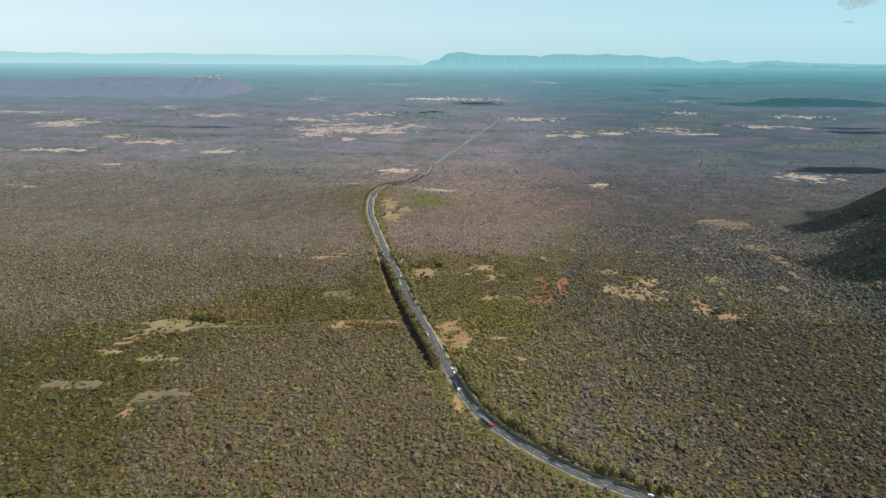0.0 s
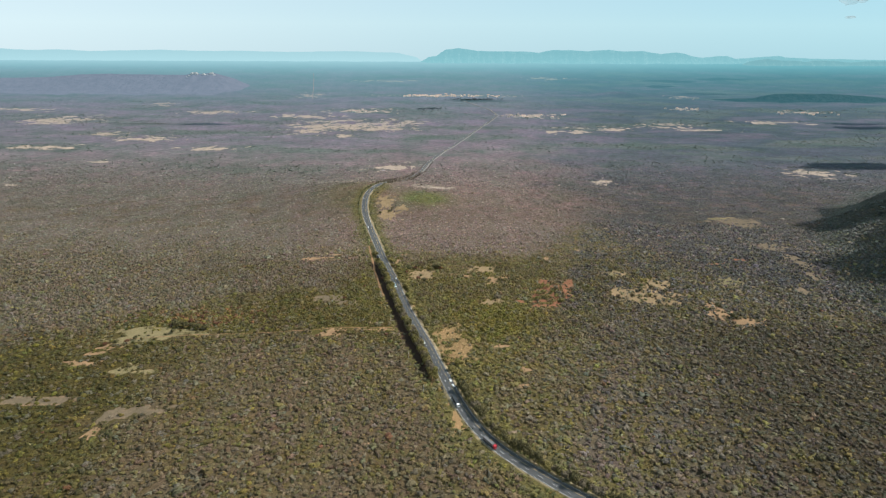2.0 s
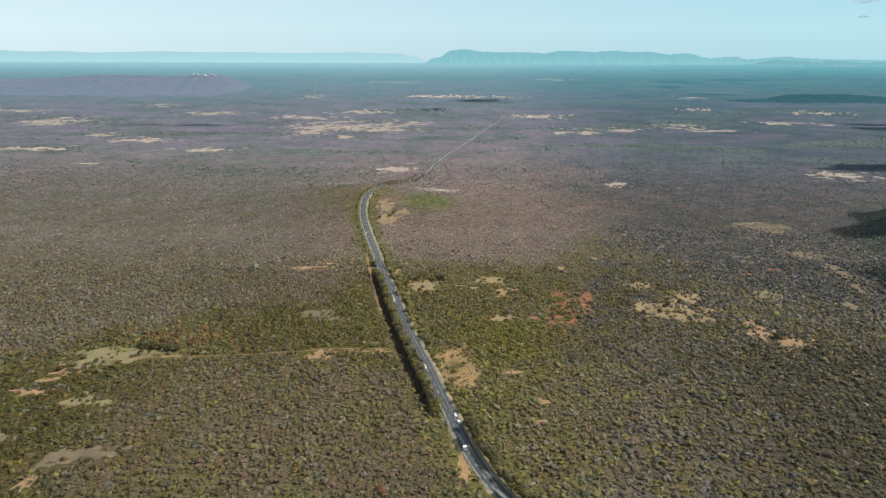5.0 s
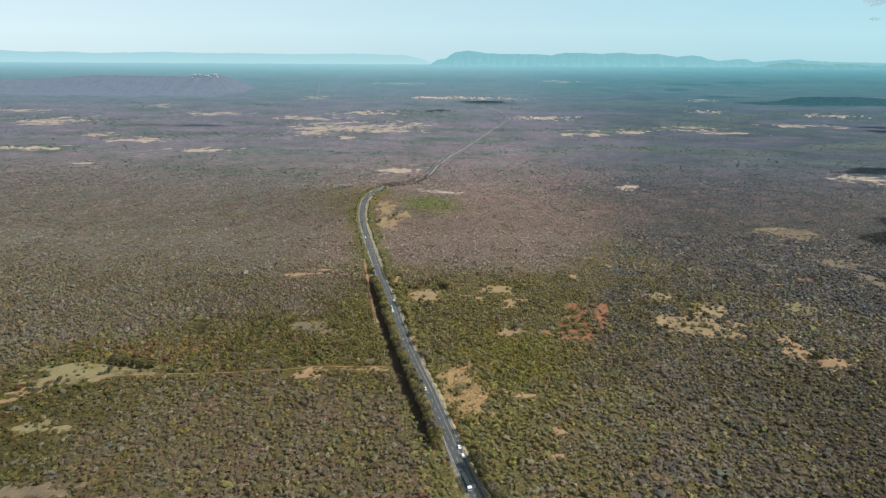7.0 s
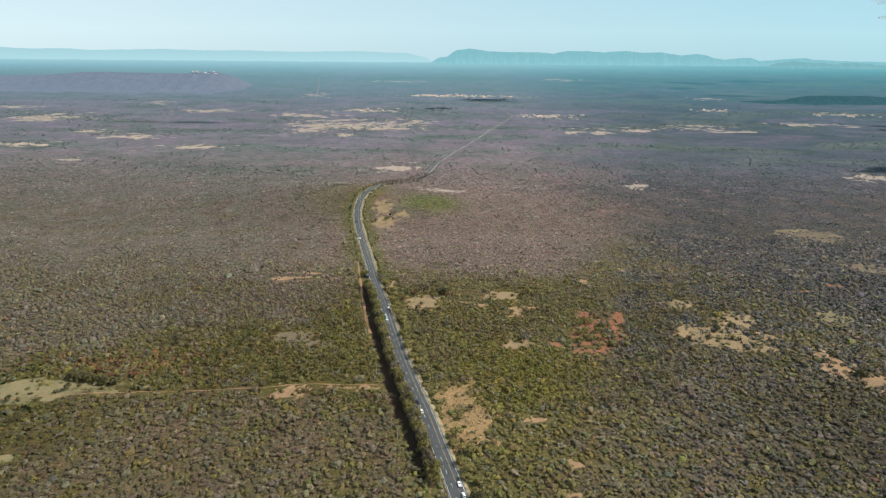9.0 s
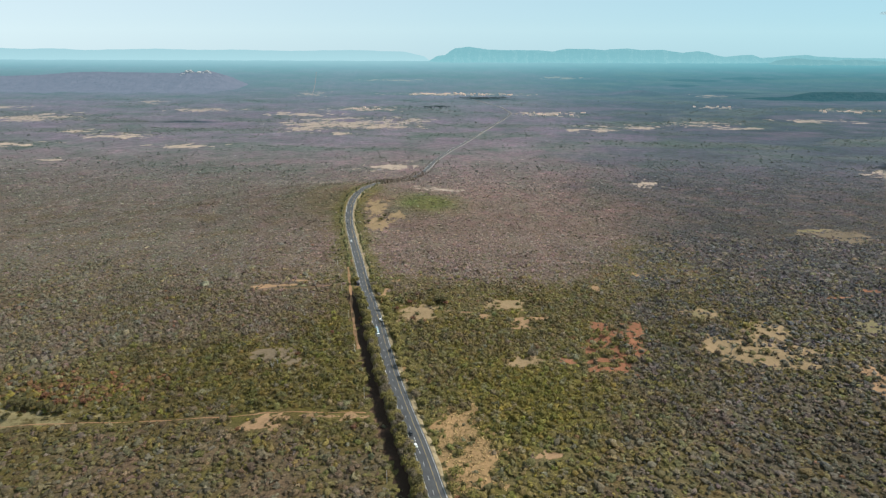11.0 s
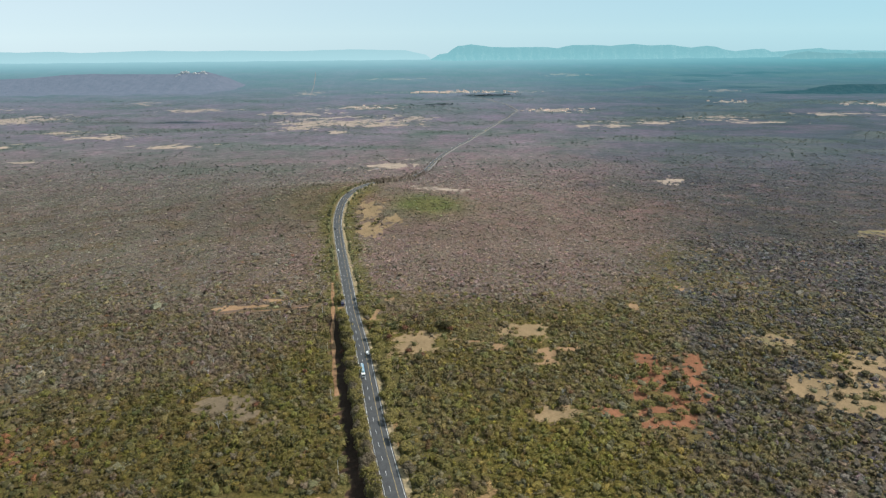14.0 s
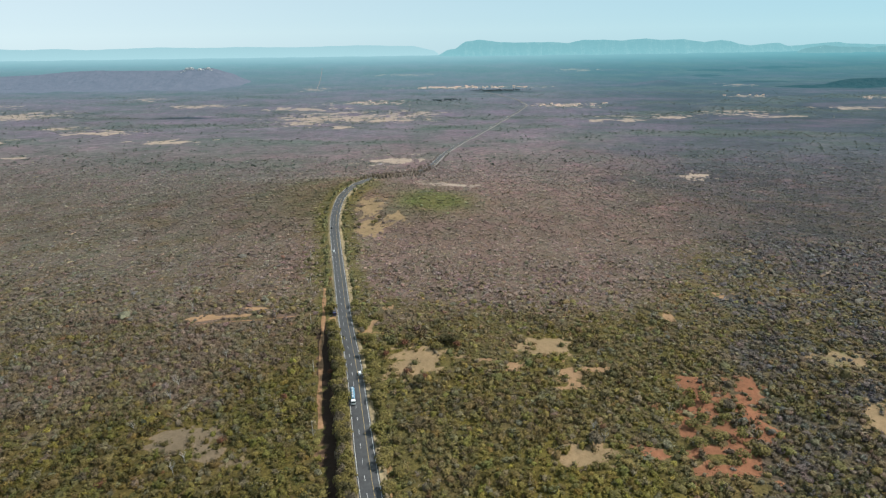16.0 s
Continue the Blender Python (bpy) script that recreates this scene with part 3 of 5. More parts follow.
def put_colour(me, name, rgb):
    at = me.color_attributes.new(name, "FLOAT_COLOR", "POINT")
    at.data.foreach_set("color", np.ascontiguousarray(np.c_[rgb, np.ones(len(rgb))], np.float32).ravel())


def put_value(me, name, v):
    at = me.attributes.new(name, "FLOAT", "POINT")
    at.data.foreach_set("value", np.ascontiguousarray(v, np.float32))


SCRUB_END = 1750.0
XS = steps((-5200, -1500, 60), (-1500, -720, 20), (-720, -372, 7), (-372, 420, 4), (420, 820, 7), (820, 1500, 20), (1500, 5200, 60))
for name, label, ys, mat in (("ground", "dry rolling scrubland with bare sandy and red clearings", steps((-1500, 180, 60), (180, 480, 7), (480, 860, 4), (860, 1500, 7), (1500, 2200, 20)), GROUND),
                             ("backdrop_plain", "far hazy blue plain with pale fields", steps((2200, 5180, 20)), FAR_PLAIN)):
    me, gx, gy = sheet(name, XS, ys, lie)
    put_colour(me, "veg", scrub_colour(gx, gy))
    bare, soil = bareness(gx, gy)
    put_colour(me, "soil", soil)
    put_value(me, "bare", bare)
    put_value(me, "broken", smooth(1000, 1700, gy) * smooth(0.02, 0.12, bare))
    put_value(me, "fields", field_belt(gx, gy))
    put_value(me, "scrub", smooth(1250, 900, gy + 60 * lumps(gx, gy, 150, 34)))
    me.materials.append(mat)
    me.polygons.foreach_set("use_smooth", np.ones(len(me.polygons), bool))
    tagged(new(name, me), label, "ground", kind="structure")


def part(name, bm, mat, parent=None, label=""):
    """Links a bmesh as one mesh object under a thing."""
    me = bpy.data.meshes.new(name)
    bm.to_mesh(me)
    bm.free()
    me.materials.append(mat)
    ob = new(name, me)
    ob.parent = parent
    if label:
        ob["label"] = label
    return ob


# ---- road ----
def ribbon(s0, s1, step, offs, lift):
    """A strip along the road between the offsets, laid over the ground with a slight camber."""
    s = np.arange(s0, s1 + step * 0.5, step)
    bm = bmesh.new()
    rows = []
    for o in offs:
        x, y = beside(s, o)
        cx, cy, _, _ = road_at(s)
        z = lie(cx, cy) + ROAD_LIFT + lift - 0.02 * abs(o)
        rows.append([bm.verts.new((a, b, c)) for a, b, c in zip(x, y, z)])
    for r, q in zip(rows, rows[1:]):
        for i in range(len(s) - 1):
            bm.faces.new((r[i], q[i], q[i + 1], r[i + 1]))
    bm.normal_update()
    bm.faces.ensure_lookup_table()
    if bm.faces and bm.faces[0].normal.z < 0:
        bmesh.ops.reverse_faces(bm, faces=bm.faces[:])
    return bm


ROAD_LIFT = 0.9
ROAD_LENGTH = float(ROAD_STEPS[-1])
S_BEND = float(np.interp(1230, ROAD[:, 1], ROAD_STEPS))
road = tagged(new("road"), "grey asphalt highway with white edge lines and a yellow line", "road", kind="structure")
s = np.arange(0, ROAD_LENGTH, 6.0)
bm = ribbon(0, ROAD_LENGTH, 6.0, (-5.3, -2.6, 0, 2.6, 5.3), 0.0)
part("carriageway", bm, ASPHALT, road, "worn grey asphalt")
EDGE = 4.65
part("edge_line", ribbon(0, ROAD_LENGTH, 6.0, (-EDGE - 0.09, -EDGE + 0.09), 0.02), WHITE_LINE, road, "white edge line")
part("edge_line", ribbon(0, ROAD_LENGTH, 6.0, (EDGE - 0.09, EDGE + 0.09), 0.02), WHITE_LINE, road, "white edge line")
part("centre_line", ribbon(0, ROAD_LENGTH, 6.0, (1.48, 1.64), 0.02), YELLOW_LINE, road, "yellow centre line")
for s in np.arange(520, 1640, 12.0):
    part("lane_dash", ribbon(s, s + 4.0, 2.0, (-1.64, -1.49), 0.02), WHITE_LINE, road)
verge = tagged(new("verge"), "dry grass and sandy soil banks beside the asphalt", "verge", kind="structure")
for side in (-1, 1):
    offs = [5.25, 5.7, 6.3, 7.4, 9.5] if side < 0 else [5.25, 5.8, 6.8, 8.2, 11.0]
    drops = [-0.03, 0.0, -0.3, -0.8, -2.2]
    s = np.arange(0, S_BEND, 5.0)
    bm = bmesh.new()
    rows = []
    for o, d in zip(offs, drops):
        o2 = o + (0.5 * np.sin(s / 9.0 + side) + 0.35 * np.sin(s / 3.7)) * (o > 6)
        x, y = beside(s, side * o2)
        cx, cy, _, _ = road_at(s)
        z = lie(cx, cy) + ROAD_LIFT + d - 0.1
        rows.append([bm.verts.new(q) for q in zip(x, y, z)])
    for r, q in zip(rows, rows[1:]):
        for i in range(len(s) - 1):
            f = (r[i], q[i], q[i + 1], r[i + 1])
            bm.faces.new(f if side > 0 else f[::-1])
    part("bank", bm, VERGE, verge)
far_edge = float(np.interp(1400, ROAD[:, 1], ROAD_STEPS))
part("pale_shoulder", ribbon(far_edge, ROAD_LENGTH, 12.0, (4.2, 7.8), 0.03), PALE, verge)
track = tagged(new("dirt_track"), "narrow orange dirt track through the scrub", "track", kind="structure")
for line in TRACKS:
    bm = bmesh.new()
    d = np.gradient(line, axis=0)
    d /= np.hypot(*d.T)[:, None]
    rows = []
    for o in ((-1.3, 0, 1.3) if line[0][1] > 600 and line[0][1] < 700 else (-0.45, 0, 0.45)):
        p = line + np.c_[d[:, 1], -d[:, 0]] * (o + 0.4 * np.sin(np.arange(len(line)) * 0.9 + o))[:, None]
        rows.append([bm.verts.new((a, b, c + 0.12 + (0.1 if o == 0 else 0))) for (a, b), c in zip(p, lie(p[:, 0], p[:, 1]))])
    for r, q in zip(rows, rows[1:]):
        for i in range(len(line) - 1):
            bm.faces.new((r[i], q[i], q[i + 1], r[i + 1]))
    part("wheel_ruts", bm, DIRT, track)

bm = bmesh.new()
rows = [[], []]
for i in range(60):
    x, y = -770 - 253 * i / 59, 3480 + 1257 * i / 59
    for row, o in zip(rows, (-1.6, 1.6)):
        row.append(bm.verts.new((x + o, y, float(lie(x, y)) + 0.8)))
for i in range(59):
    bm.faces.new((rows[0][i], rows[1][i], rows[1][i + 1], rows[0][i + 1]))
part("straight_track", bm, PALE, track, "pale straight dirt road across the plain")

# ---- mountains on the rim ----


SCARP = ((0.0, 1.0), (0.25, 0.62), (0.5, 0.36), (0.68, 0.24), (0.86, 0.18), (1.0, 0.1), (0.98, -0.3), (0.0, -0.6))
ROUNDED = ((0.0, 1.5), (0.05, 1.05), (0.12, 0.8), (0.34, 0.55), (0.62, 0.32), (0.86, 0.14), (1.0, 0.0), (0.8, -0.3), (0.0, -0.8))


def ridge(name, label, y, crest, x0, x1, base, depth, mat, step=22.0, profile=SCARP):
    """A long mountain: steep scarp on top, talus below, gullies along it."""
    xs = np.arange(x0, x1, step)
    top = np.interp(xs, [c[0] for c in crest], [c[1] for c in crest])
    r = np.random.RandomState(len(name) + int(abs(y)))
    wob = sum(np.sin(xs / w + p) * h for w, p, h in zip((17, 31, 57, 120), r.uniform(0, 6, 4), (0.6, 0.9, 0.9, 0.6) if depth < 100 else (0.5, 0.6, 0.8, 0.8)))
    top = np.where(top > base + 4, top + wob * 0.8, top)
    bm = bmesh.new()
    rows = []
    for f, out in profile:
        gul = np.array([noise.noise(Vector((q / 45.0, f, y))) * 0.22 + noise.noise(Vector((q / 17.0, f * 2, y))) * 0.08 for q in xs])
        gul = gul * (0.10 if depth > 100 else 1.0)
        rows.append([bm.verts.new((a, y - depth * (out + (g if 0.1 < f < 0.99 else 0)), base + (t - base) * f)) for a, t, g in zip(xs, top, gul)])
    for q, s in zip(rows, rows[1:]):
        for i in range(len(xs) - 1):
            bm.faces.new((q[i], q[i + 1], s[i + 1], s[i]))
    ob = part(name, bm, mat, None)
    return tagged(ob, label, "mountain", kind="structure")


MESA = [(-215, 20), (-118, 78), (-46, 87), (-4, 119), (34, 141), (142, 151), (213, 142), (308, 129), (544, 126), (710, 127), (828, 118), (944, 137), (1109, 138), (1251, 130), (1437, 144), (1533, 131), (1720, 132), (1888, 110), (2003, 124), (2089, 112), (2149, 94), (2254, 81), (2383, 95), (2453, 96), (2519, 74), (2644, 79), (2805, 93), (2898, 98), (2994, 85), (3183, 77), (3371, 74), (3689, 71), (4027, 64)]
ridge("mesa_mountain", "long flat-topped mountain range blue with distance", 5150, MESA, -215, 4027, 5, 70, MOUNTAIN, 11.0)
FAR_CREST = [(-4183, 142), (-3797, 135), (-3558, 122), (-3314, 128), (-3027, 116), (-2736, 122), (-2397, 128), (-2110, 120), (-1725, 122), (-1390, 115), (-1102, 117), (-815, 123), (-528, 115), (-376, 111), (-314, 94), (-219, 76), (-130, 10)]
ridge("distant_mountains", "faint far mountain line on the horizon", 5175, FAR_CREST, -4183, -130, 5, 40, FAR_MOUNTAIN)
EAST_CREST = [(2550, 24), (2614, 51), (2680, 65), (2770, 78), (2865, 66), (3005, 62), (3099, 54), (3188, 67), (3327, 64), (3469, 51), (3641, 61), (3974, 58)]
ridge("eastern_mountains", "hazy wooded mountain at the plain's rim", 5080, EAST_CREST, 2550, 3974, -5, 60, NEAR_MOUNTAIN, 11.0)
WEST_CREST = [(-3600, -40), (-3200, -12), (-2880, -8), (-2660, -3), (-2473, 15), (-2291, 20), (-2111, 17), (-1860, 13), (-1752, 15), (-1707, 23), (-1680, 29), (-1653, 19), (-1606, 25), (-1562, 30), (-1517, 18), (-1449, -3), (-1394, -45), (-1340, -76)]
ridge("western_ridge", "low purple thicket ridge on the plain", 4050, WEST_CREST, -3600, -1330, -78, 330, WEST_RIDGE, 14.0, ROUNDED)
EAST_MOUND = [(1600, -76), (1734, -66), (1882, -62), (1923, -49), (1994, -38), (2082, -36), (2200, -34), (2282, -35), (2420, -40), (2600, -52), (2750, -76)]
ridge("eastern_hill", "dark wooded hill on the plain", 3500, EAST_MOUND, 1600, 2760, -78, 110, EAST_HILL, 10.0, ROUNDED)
for x, y, z, r in ((-1690, 4020, 24, 12), (-1672, 4030, 25, 14), (-1706, 4010, 10, 9), (-1612, 4025, 19, 11), (-1566, 4030, 24, 13), (-1545, 4020, 14, 9), (-1720, 4005, 2, 8), (-1585, 4020, 14, 8)):
    bm = bmesh.new()
    bmesh.ops.create_icosphere(bm, subdivisions=2, radius=1.0, matrix=Matrix.Diagonal((r * 1.3, r, r * 0.6, 1)))
    for v in bm.verts:
        v.co += Vector(noise.noise_vector(v.co / 6.0 + Vector((x, y, 0)))) * r * 0.5
    ob = part("outcrop", bm, BARE_ROCK)
    ob.location = (x, y, z)
    tagged(ob, "bare pale rock outcrop on the ridge crest", "rock", "outcrops on the ridge")


# ---- scrub ----


def crown(cards, seed, lobes=5, size=0.42, low=0.15, lean=0.35, jitter=0.16, body=(), up=0.5, heart_size=1.0):
    """Triangles of a ragged crown of unit radius and height: a lumpy body, leaf clumps on several lobes, and soft normals."""
    r = np.random.RandomState(seed)
    centres = np.c_[r.uniform(-0.58, 0.58, (lobes, 2)), r.uniform(0.42, 0.66, lobes)]
    radii = r.uniform(0.32, 0.55, lobes)
    verts, faces, soft = [], [], []
    if body:
        sides, rings = body
        heart = np.array((0, 0, 0.35))
        out = [(e, (j + 0.5 * (q % 2)) * 2 * np.pi / sides) for q, e in enumerate(rings) for j in range(sides)] + [(90, 0)]
        for e, a in out:
            e = radians(e)
            n = np.array((math.cos(e) * math.cos(a), math.cos(e) * math.sin(a), math.sin(e)))
            far = 0.3
            for c, q in zip(centres, radii):
                d = c - heart
                h = (d @ n) ** 2 - d @ d + q * q
                if h > 0:
                    far = max(far, d @ n + math.sqrt(h))
            p = heart + n * far * r.uniform(0.66, 0.95) * heart_size
            p[2] = max(p[2], 0.02) if e > 0 else 0.02
            verts.append(p)
            d = n + np.array((0, 0, up)) + r.normal(0, 0.28, 3)
            soft.append(d / np.linalg.norm(d))
        for q in range(len(rings) - 1):
            for j in range(sides):
                a, b = q * sides + j, q * sides + (j + 1) % sides
                faces += [(a, b, a + sides), (b, b + sides, a + sides)]
        last = (len(rings) - 1) * sides
        faces += [(last + j, last + (j + 1) % sides, len(verts) - 1) for j in range(sides)]
    for k in range(cards):
        i = k % lobes
        a, h = r.uniform(0, 2 * np.pi), r.uniform(-0.25, 1.0)
        n = np.array([math.cos(a) * math.sqrt(1 - h * h), math.sin(a) * math.sqrt(1 - h * h), h])
        p = centres[i] + n * radii[i] * r.uniform(0.85, 1.05)
        p[2] = max(p[2], low)
        n = n * (1 - lean) + np.array((0, 0, lean)) + r.normal(0, jitter, 3)
        n /= np.linalg.norm(n)
        t = np.cross(n, r.normal(0, 1, 3))
        t /= np.linalg.norm(t)
        b = np.cross(n, t)
        w, v = size * r.uniform(0.5, 1.0), size * r.uniform(0.4, 0.8)
        base = len(verts)
        verts += [p - t * w * 0.5 - b * v * 0.3, p + t * w * 0.45 - b * v * 0.5, p + t * w * 0.2 + b * v * 0.55 + n * 0.06, p - t * w * 0.4 + b * v * 0.35]
        faces += [(base, base + 1, base + 2), (base, base + 2, base + 3)]
        for q in verts[base:]:
            d = (q - centres[i]) / radii[i] + 0.5 * n + np.array((0, 0, up))
            soft.append(d / np.linalg.norm(d))
    return np.array(verts), np.array(faces), np.array(soft)


def put_normals(me, v):
    """Soft shading over a crown's leaf clumps."""
    at = me.attributes.new("custom_normal", "FLOAT_VECTOR", "POINT")
    at.data.foreach_set("vector", np.ascontiguousarray(v, np.float32).ravel())


def plant(name, label, shapes, x, y, radius, height, rgb, seed, category="scrub"):
    """Many shrubs as one mesh: each has its own turn, size, shape and colour."""
    r = np.random.RandomState(seed)
    z = lie(x, y) - 0.15
    turn = r.uniform(0, 2 * np.pi, len(x))
    pick = r.randint(0, len(shapes), len(x))
    V, F, Cc, N, base = [], [], [], [], 0
    for k, (v, f, o) in enumerate(shapes):
        m = pick == k
        if not m.any():
            continue
        c, s = np.cos(turn[m])[:, None], np.sin(turn[m])[:, None]
        stretch = r.uniform(0.85, 1.2, m.sum())[:, None]
        px = (v[None, :, 0] * c - v[None, :, 1] * s * stretch) * radius[m][:, None] + x[m][:, None]
        py = (v[None, :, 0] * s + v[None, :, 1] * c * stretch) * radius[m][:, None] + y[m][:, None]
        pz = v[None, :, 2] * height[m][:, None] + z[m][:, None]
        n = m.sum()
        N.append(np.stack([o[None, :, 0] * c - o[None, :, 1] * s, o[None, :, 0] * s + o[None, :, 1] * c, np.repeat(o[None, :, 2], n, 0)], -1).reshape(-1, 3))
        V.append(np.stack([px, py, pz], -1).reshape(-1, 3))
        F.append((f[None] + base + (np.arange(n) * len(v))[:, None, None]).reshape(-1, 3))
        Cc.append(np.repeat(rgb[m], len(v), axis=0))
        base += n * len(v)
    me = bpy.data.meshes.new(name)
    fill_mesh(me, np.concatenate(V), np.concatenate(F))
    put_colour(me, "tint", np.concatenate(Cc))
    put_normals(me, np.concatenate(N))
    me.materials.append(LEAF)
    return tagged(new(name, me), label, category, kind="stuff")


def scatter(x0, x1, y0, y1, gap, seed):
    """Places about gap metres apart, where the view passes and where the ground is not bare."""
    r = np.random.RandomState(seed)
    gx, gy = np.meshgrid(np.arange(x0, x1, gap), np.arange(y0, y1, gap))
    x = gx.ravel() + r.uniform(-0.55, 0.55, gx.size) * gap
    y = gy.ravel() + r.uniform(-0.55, 0.55, gx.size) * gap
    keep = (np.abs(x) < 0.75 * y + 110) | (y < 250)
    x, y = x[keep], y[keep]
    bare, soil = bareness(x, y)
    bare = bare + 0.35 * lumps(x, y, 14, 5) * (bare > 0.02)
    red = soil[:, 0] > 1.9 * soil[:, 1]
    keep = r.uniform(0, 1, len(x)) > np.where(bare > 0.5, np.where(red, 0.82, np.where(x > 200, 0.70, 0.88)), np.where(bare > 0.36, 0.3, 0.0))
    keep &= r.uniform(0, 1, len(x)) > 0.03 + 0.22 * (lumps(x, y, 45, 9) > 0.9)
    d, side = off_line(x, y, ROAD)
    keep &= d > np.where(y > 1215, 5.6, np.where(side > 0, 8.6, 8.0) + 1.6 * lumps(x, y, 20, 8))
    for t in TRACKS:
        keep &= off_line(x, y, t)[0] > 3.0
    keep &= off_line(x, y, SHADE_STRIP)[0] > 2.0
    keep &= ~((side < 0) & (d > 8.0) & (d < 18.5 + 1.5 * lumps(x, y, 18, 18)) & (y > 500) & (y < 790) & (r.uniform(0, 1, len(x)) < 0.72))
    for t in GAPS:
        keep &= off_line(x, y, t)[0] > 1.0 + 0.9 * lumps(x, y, 25, 17)
    keep &= r.uniform(0, 1, len(x)) > smooth(1250, SCRUB_END, y)
    return x[keep], y[keep], r


def hues(x, y, r):
    """The colour of each shrub: that of the scrub round it, with single green, grey, rust and dark ones."""
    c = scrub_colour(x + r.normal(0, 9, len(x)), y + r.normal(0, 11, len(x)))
    u = r.uniform(0, 1, len(x))
    k = smooth(800, 1000, y)
    c = blend(c, (u < 0.18) * (0.42 - 0.22 * k), GREEN * 1.1)
    c = blend(c, ((u > 0.16) & (u < 0.30)) * (0.4 - 0.1 * k), GREY * 1.05)
    c = blend(c, ((u > 0.30) & (u < 0.42)) * (0.34 - 0.26 * k), DARK * 1.1)
    c = blend(c, (u > 0.9) * smooth(140, 300, x) * smooth(1500, 1200, y) * 0.8, DARK * 0.8)
    rust = (u > 0.42) & (u < 0.423 + 0.5 * np.clip(hump(x, y, -275, 615, 60, 18), 0, 1) + 0.05 * (hump(x, y, -30, 770, 60, 30) > 0.3))
    c = blend(c, rust * 0.75, np.array((0.125, 0.055, 0.028)))
    wild = np.maximum(np.maximum(smooth(500, 640, x) * (y > 480), smooth(220, 340, x) * smooth(600, 680, y)), smooth(850, 1050, y))
    return c * np.exp(r.normal(0, 1, len(x)) * (0.12 + 0.14 * wild))[:, None] * (1 + r.normal(0, 0.06, (len(x), 3)))


CROWNS = [crown(5, k, 3, 0.6, 0.15, 0.3, 0.3, body=(5, (-8, 42))) for k in range(24)]
SPARE = [crown(3, k, 3, 0.7, 0.15, 0.3, 0.3, body=(4, (-8, 40)), up=1.5) for k in range(24)]
FINE = [crown(23, k, 7, 0.34, 0.12, 0.25, 0.6, body=(5, (-8, 42)), up=0.42, heart_size=0.82) for k in range(24)]
TUFTS = [crown(4, k, 2, 1.0, 0.2, 0.6, 0.25, up=0.9) for k in range(20)]
LOW_CROWNS = [crown(7, k, 3, 0.85, 0.2, 0.55, 0.25) for k in range(16)]
SCRUB = "dense dry thorn scrub, olive green and grey-brown"


def near_box(x, y):
    return (np.abs(x + 10) < 0.72 * (y - 440) + 90) & (y > 560) & (y < 815 + 25 * lumps(x, y, 60, 31))


def low_growth(x, y):
    """How low and thin the scrub grows, 0 to 1: leafless thicket on the plain, full crowns by the road."""
    return smooth(700, 1050, y + 70 * lumps(x, y, 120, 32) + 40 * lumps(x, y, 40, 33)) * (1 - 0.6 * smooth(180, 330, x) * smooth(1150, 1000, y))


def shrub_size(x, y, r, gap):
    """Radius and height of each shrub."""
    thin = low_growth(x, y)
    size = r.lognormal(0, 0.25, len(x)) * gap * (0.93 - 0.12 * thin)
    return size, size * r.uniform(0.45, 0.85, len(x)) * (1 - 0.76 * thin) * (1 - 0.25 * smooth(590, 530, y))


for i, (y0, y1, gap, kinds) in enumerate([(250, 560, 3.7, CROWNS), (560, 840, 3.4, CROWNS), (840, 1010, 3.8, SPARE)]):
    x, y, r = scatter(-0.75 * y1 - 110, 0.75 * y1 + 110, y0, y1, gap, 20 + i)
    out = ~near_box(x, y)
    x, y = x[out], y[out]
    size, height = shrub_size(x, y, r, gap)
    plant("scrub", SCRUB, kinds, x, y, size, height, hues(x, y, r), 40 + i)
# by the road, where the camera comes lowest: full crowns
x, y, r = scatter(-400, 380, 560, 850, 3.25, 24)
k = near_box(x, y)
x, y = x[k], y[k]
size, height = shrub_size(x, y, r, 3.25)
plant("scrub", SCRUB, FINE, x, y, size, height, hues(x, y, r) * 1.06, 44)
# broader, taller trees among it, each a cluster of crowns
k = r.uniform(0, 1, len(x)) < (0.045 + 0.05 * lumps(x, y, 60, 35)) * (1 - low_growth(x, y))
x, y, tint = x[k], y[k], hues(x[k], y[k], r) * 0.94
x, y = np.repeat(x, 5) + r.normal(0, 1.5, 5 * len(x)), np.repeat(y, 5) + r.normal(0, 1.5, 5 * len(y))
size = r.uniform(1.5, 2.4, len(x))
plant("scrub", "broad crowns of taller thorn trees in the scrub", FINE, x, y, size, size * r.uniform(1.3, 2.0, len(x)), np.repeat(tint, 5, axis=0) * r.uniform(0.85, 1.15, (len(x), 1)), 46)
for i, (y0, y1, gap) in enumerate([(1010, 1300, 3.8), (1300, SCRUB_END, 5.4)]):
    x, y, r = scatter(-0.75 * y1 - 110, 0.75 * y1 + 110, y0, y1, gap, 30 + i)
    size = r.lognormal(0, 0.3, len(x)) * gap * 0.62
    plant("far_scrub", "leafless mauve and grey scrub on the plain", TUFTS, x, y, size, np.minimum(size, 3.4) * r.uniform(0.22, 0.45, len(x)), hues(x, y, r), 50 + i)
x, y, r = scatter(-330, 700, -260, 250, 10.0, 60)
size = r.lognormal(0, 0.3, len(x)) * 6.0
plant("near_scrub", "olive scrub under the start of the flight", LOW_CROWNS, x, y, size, size * r.uniform(0.4, 0.7, len(x)), hues(x, y, r), 61)
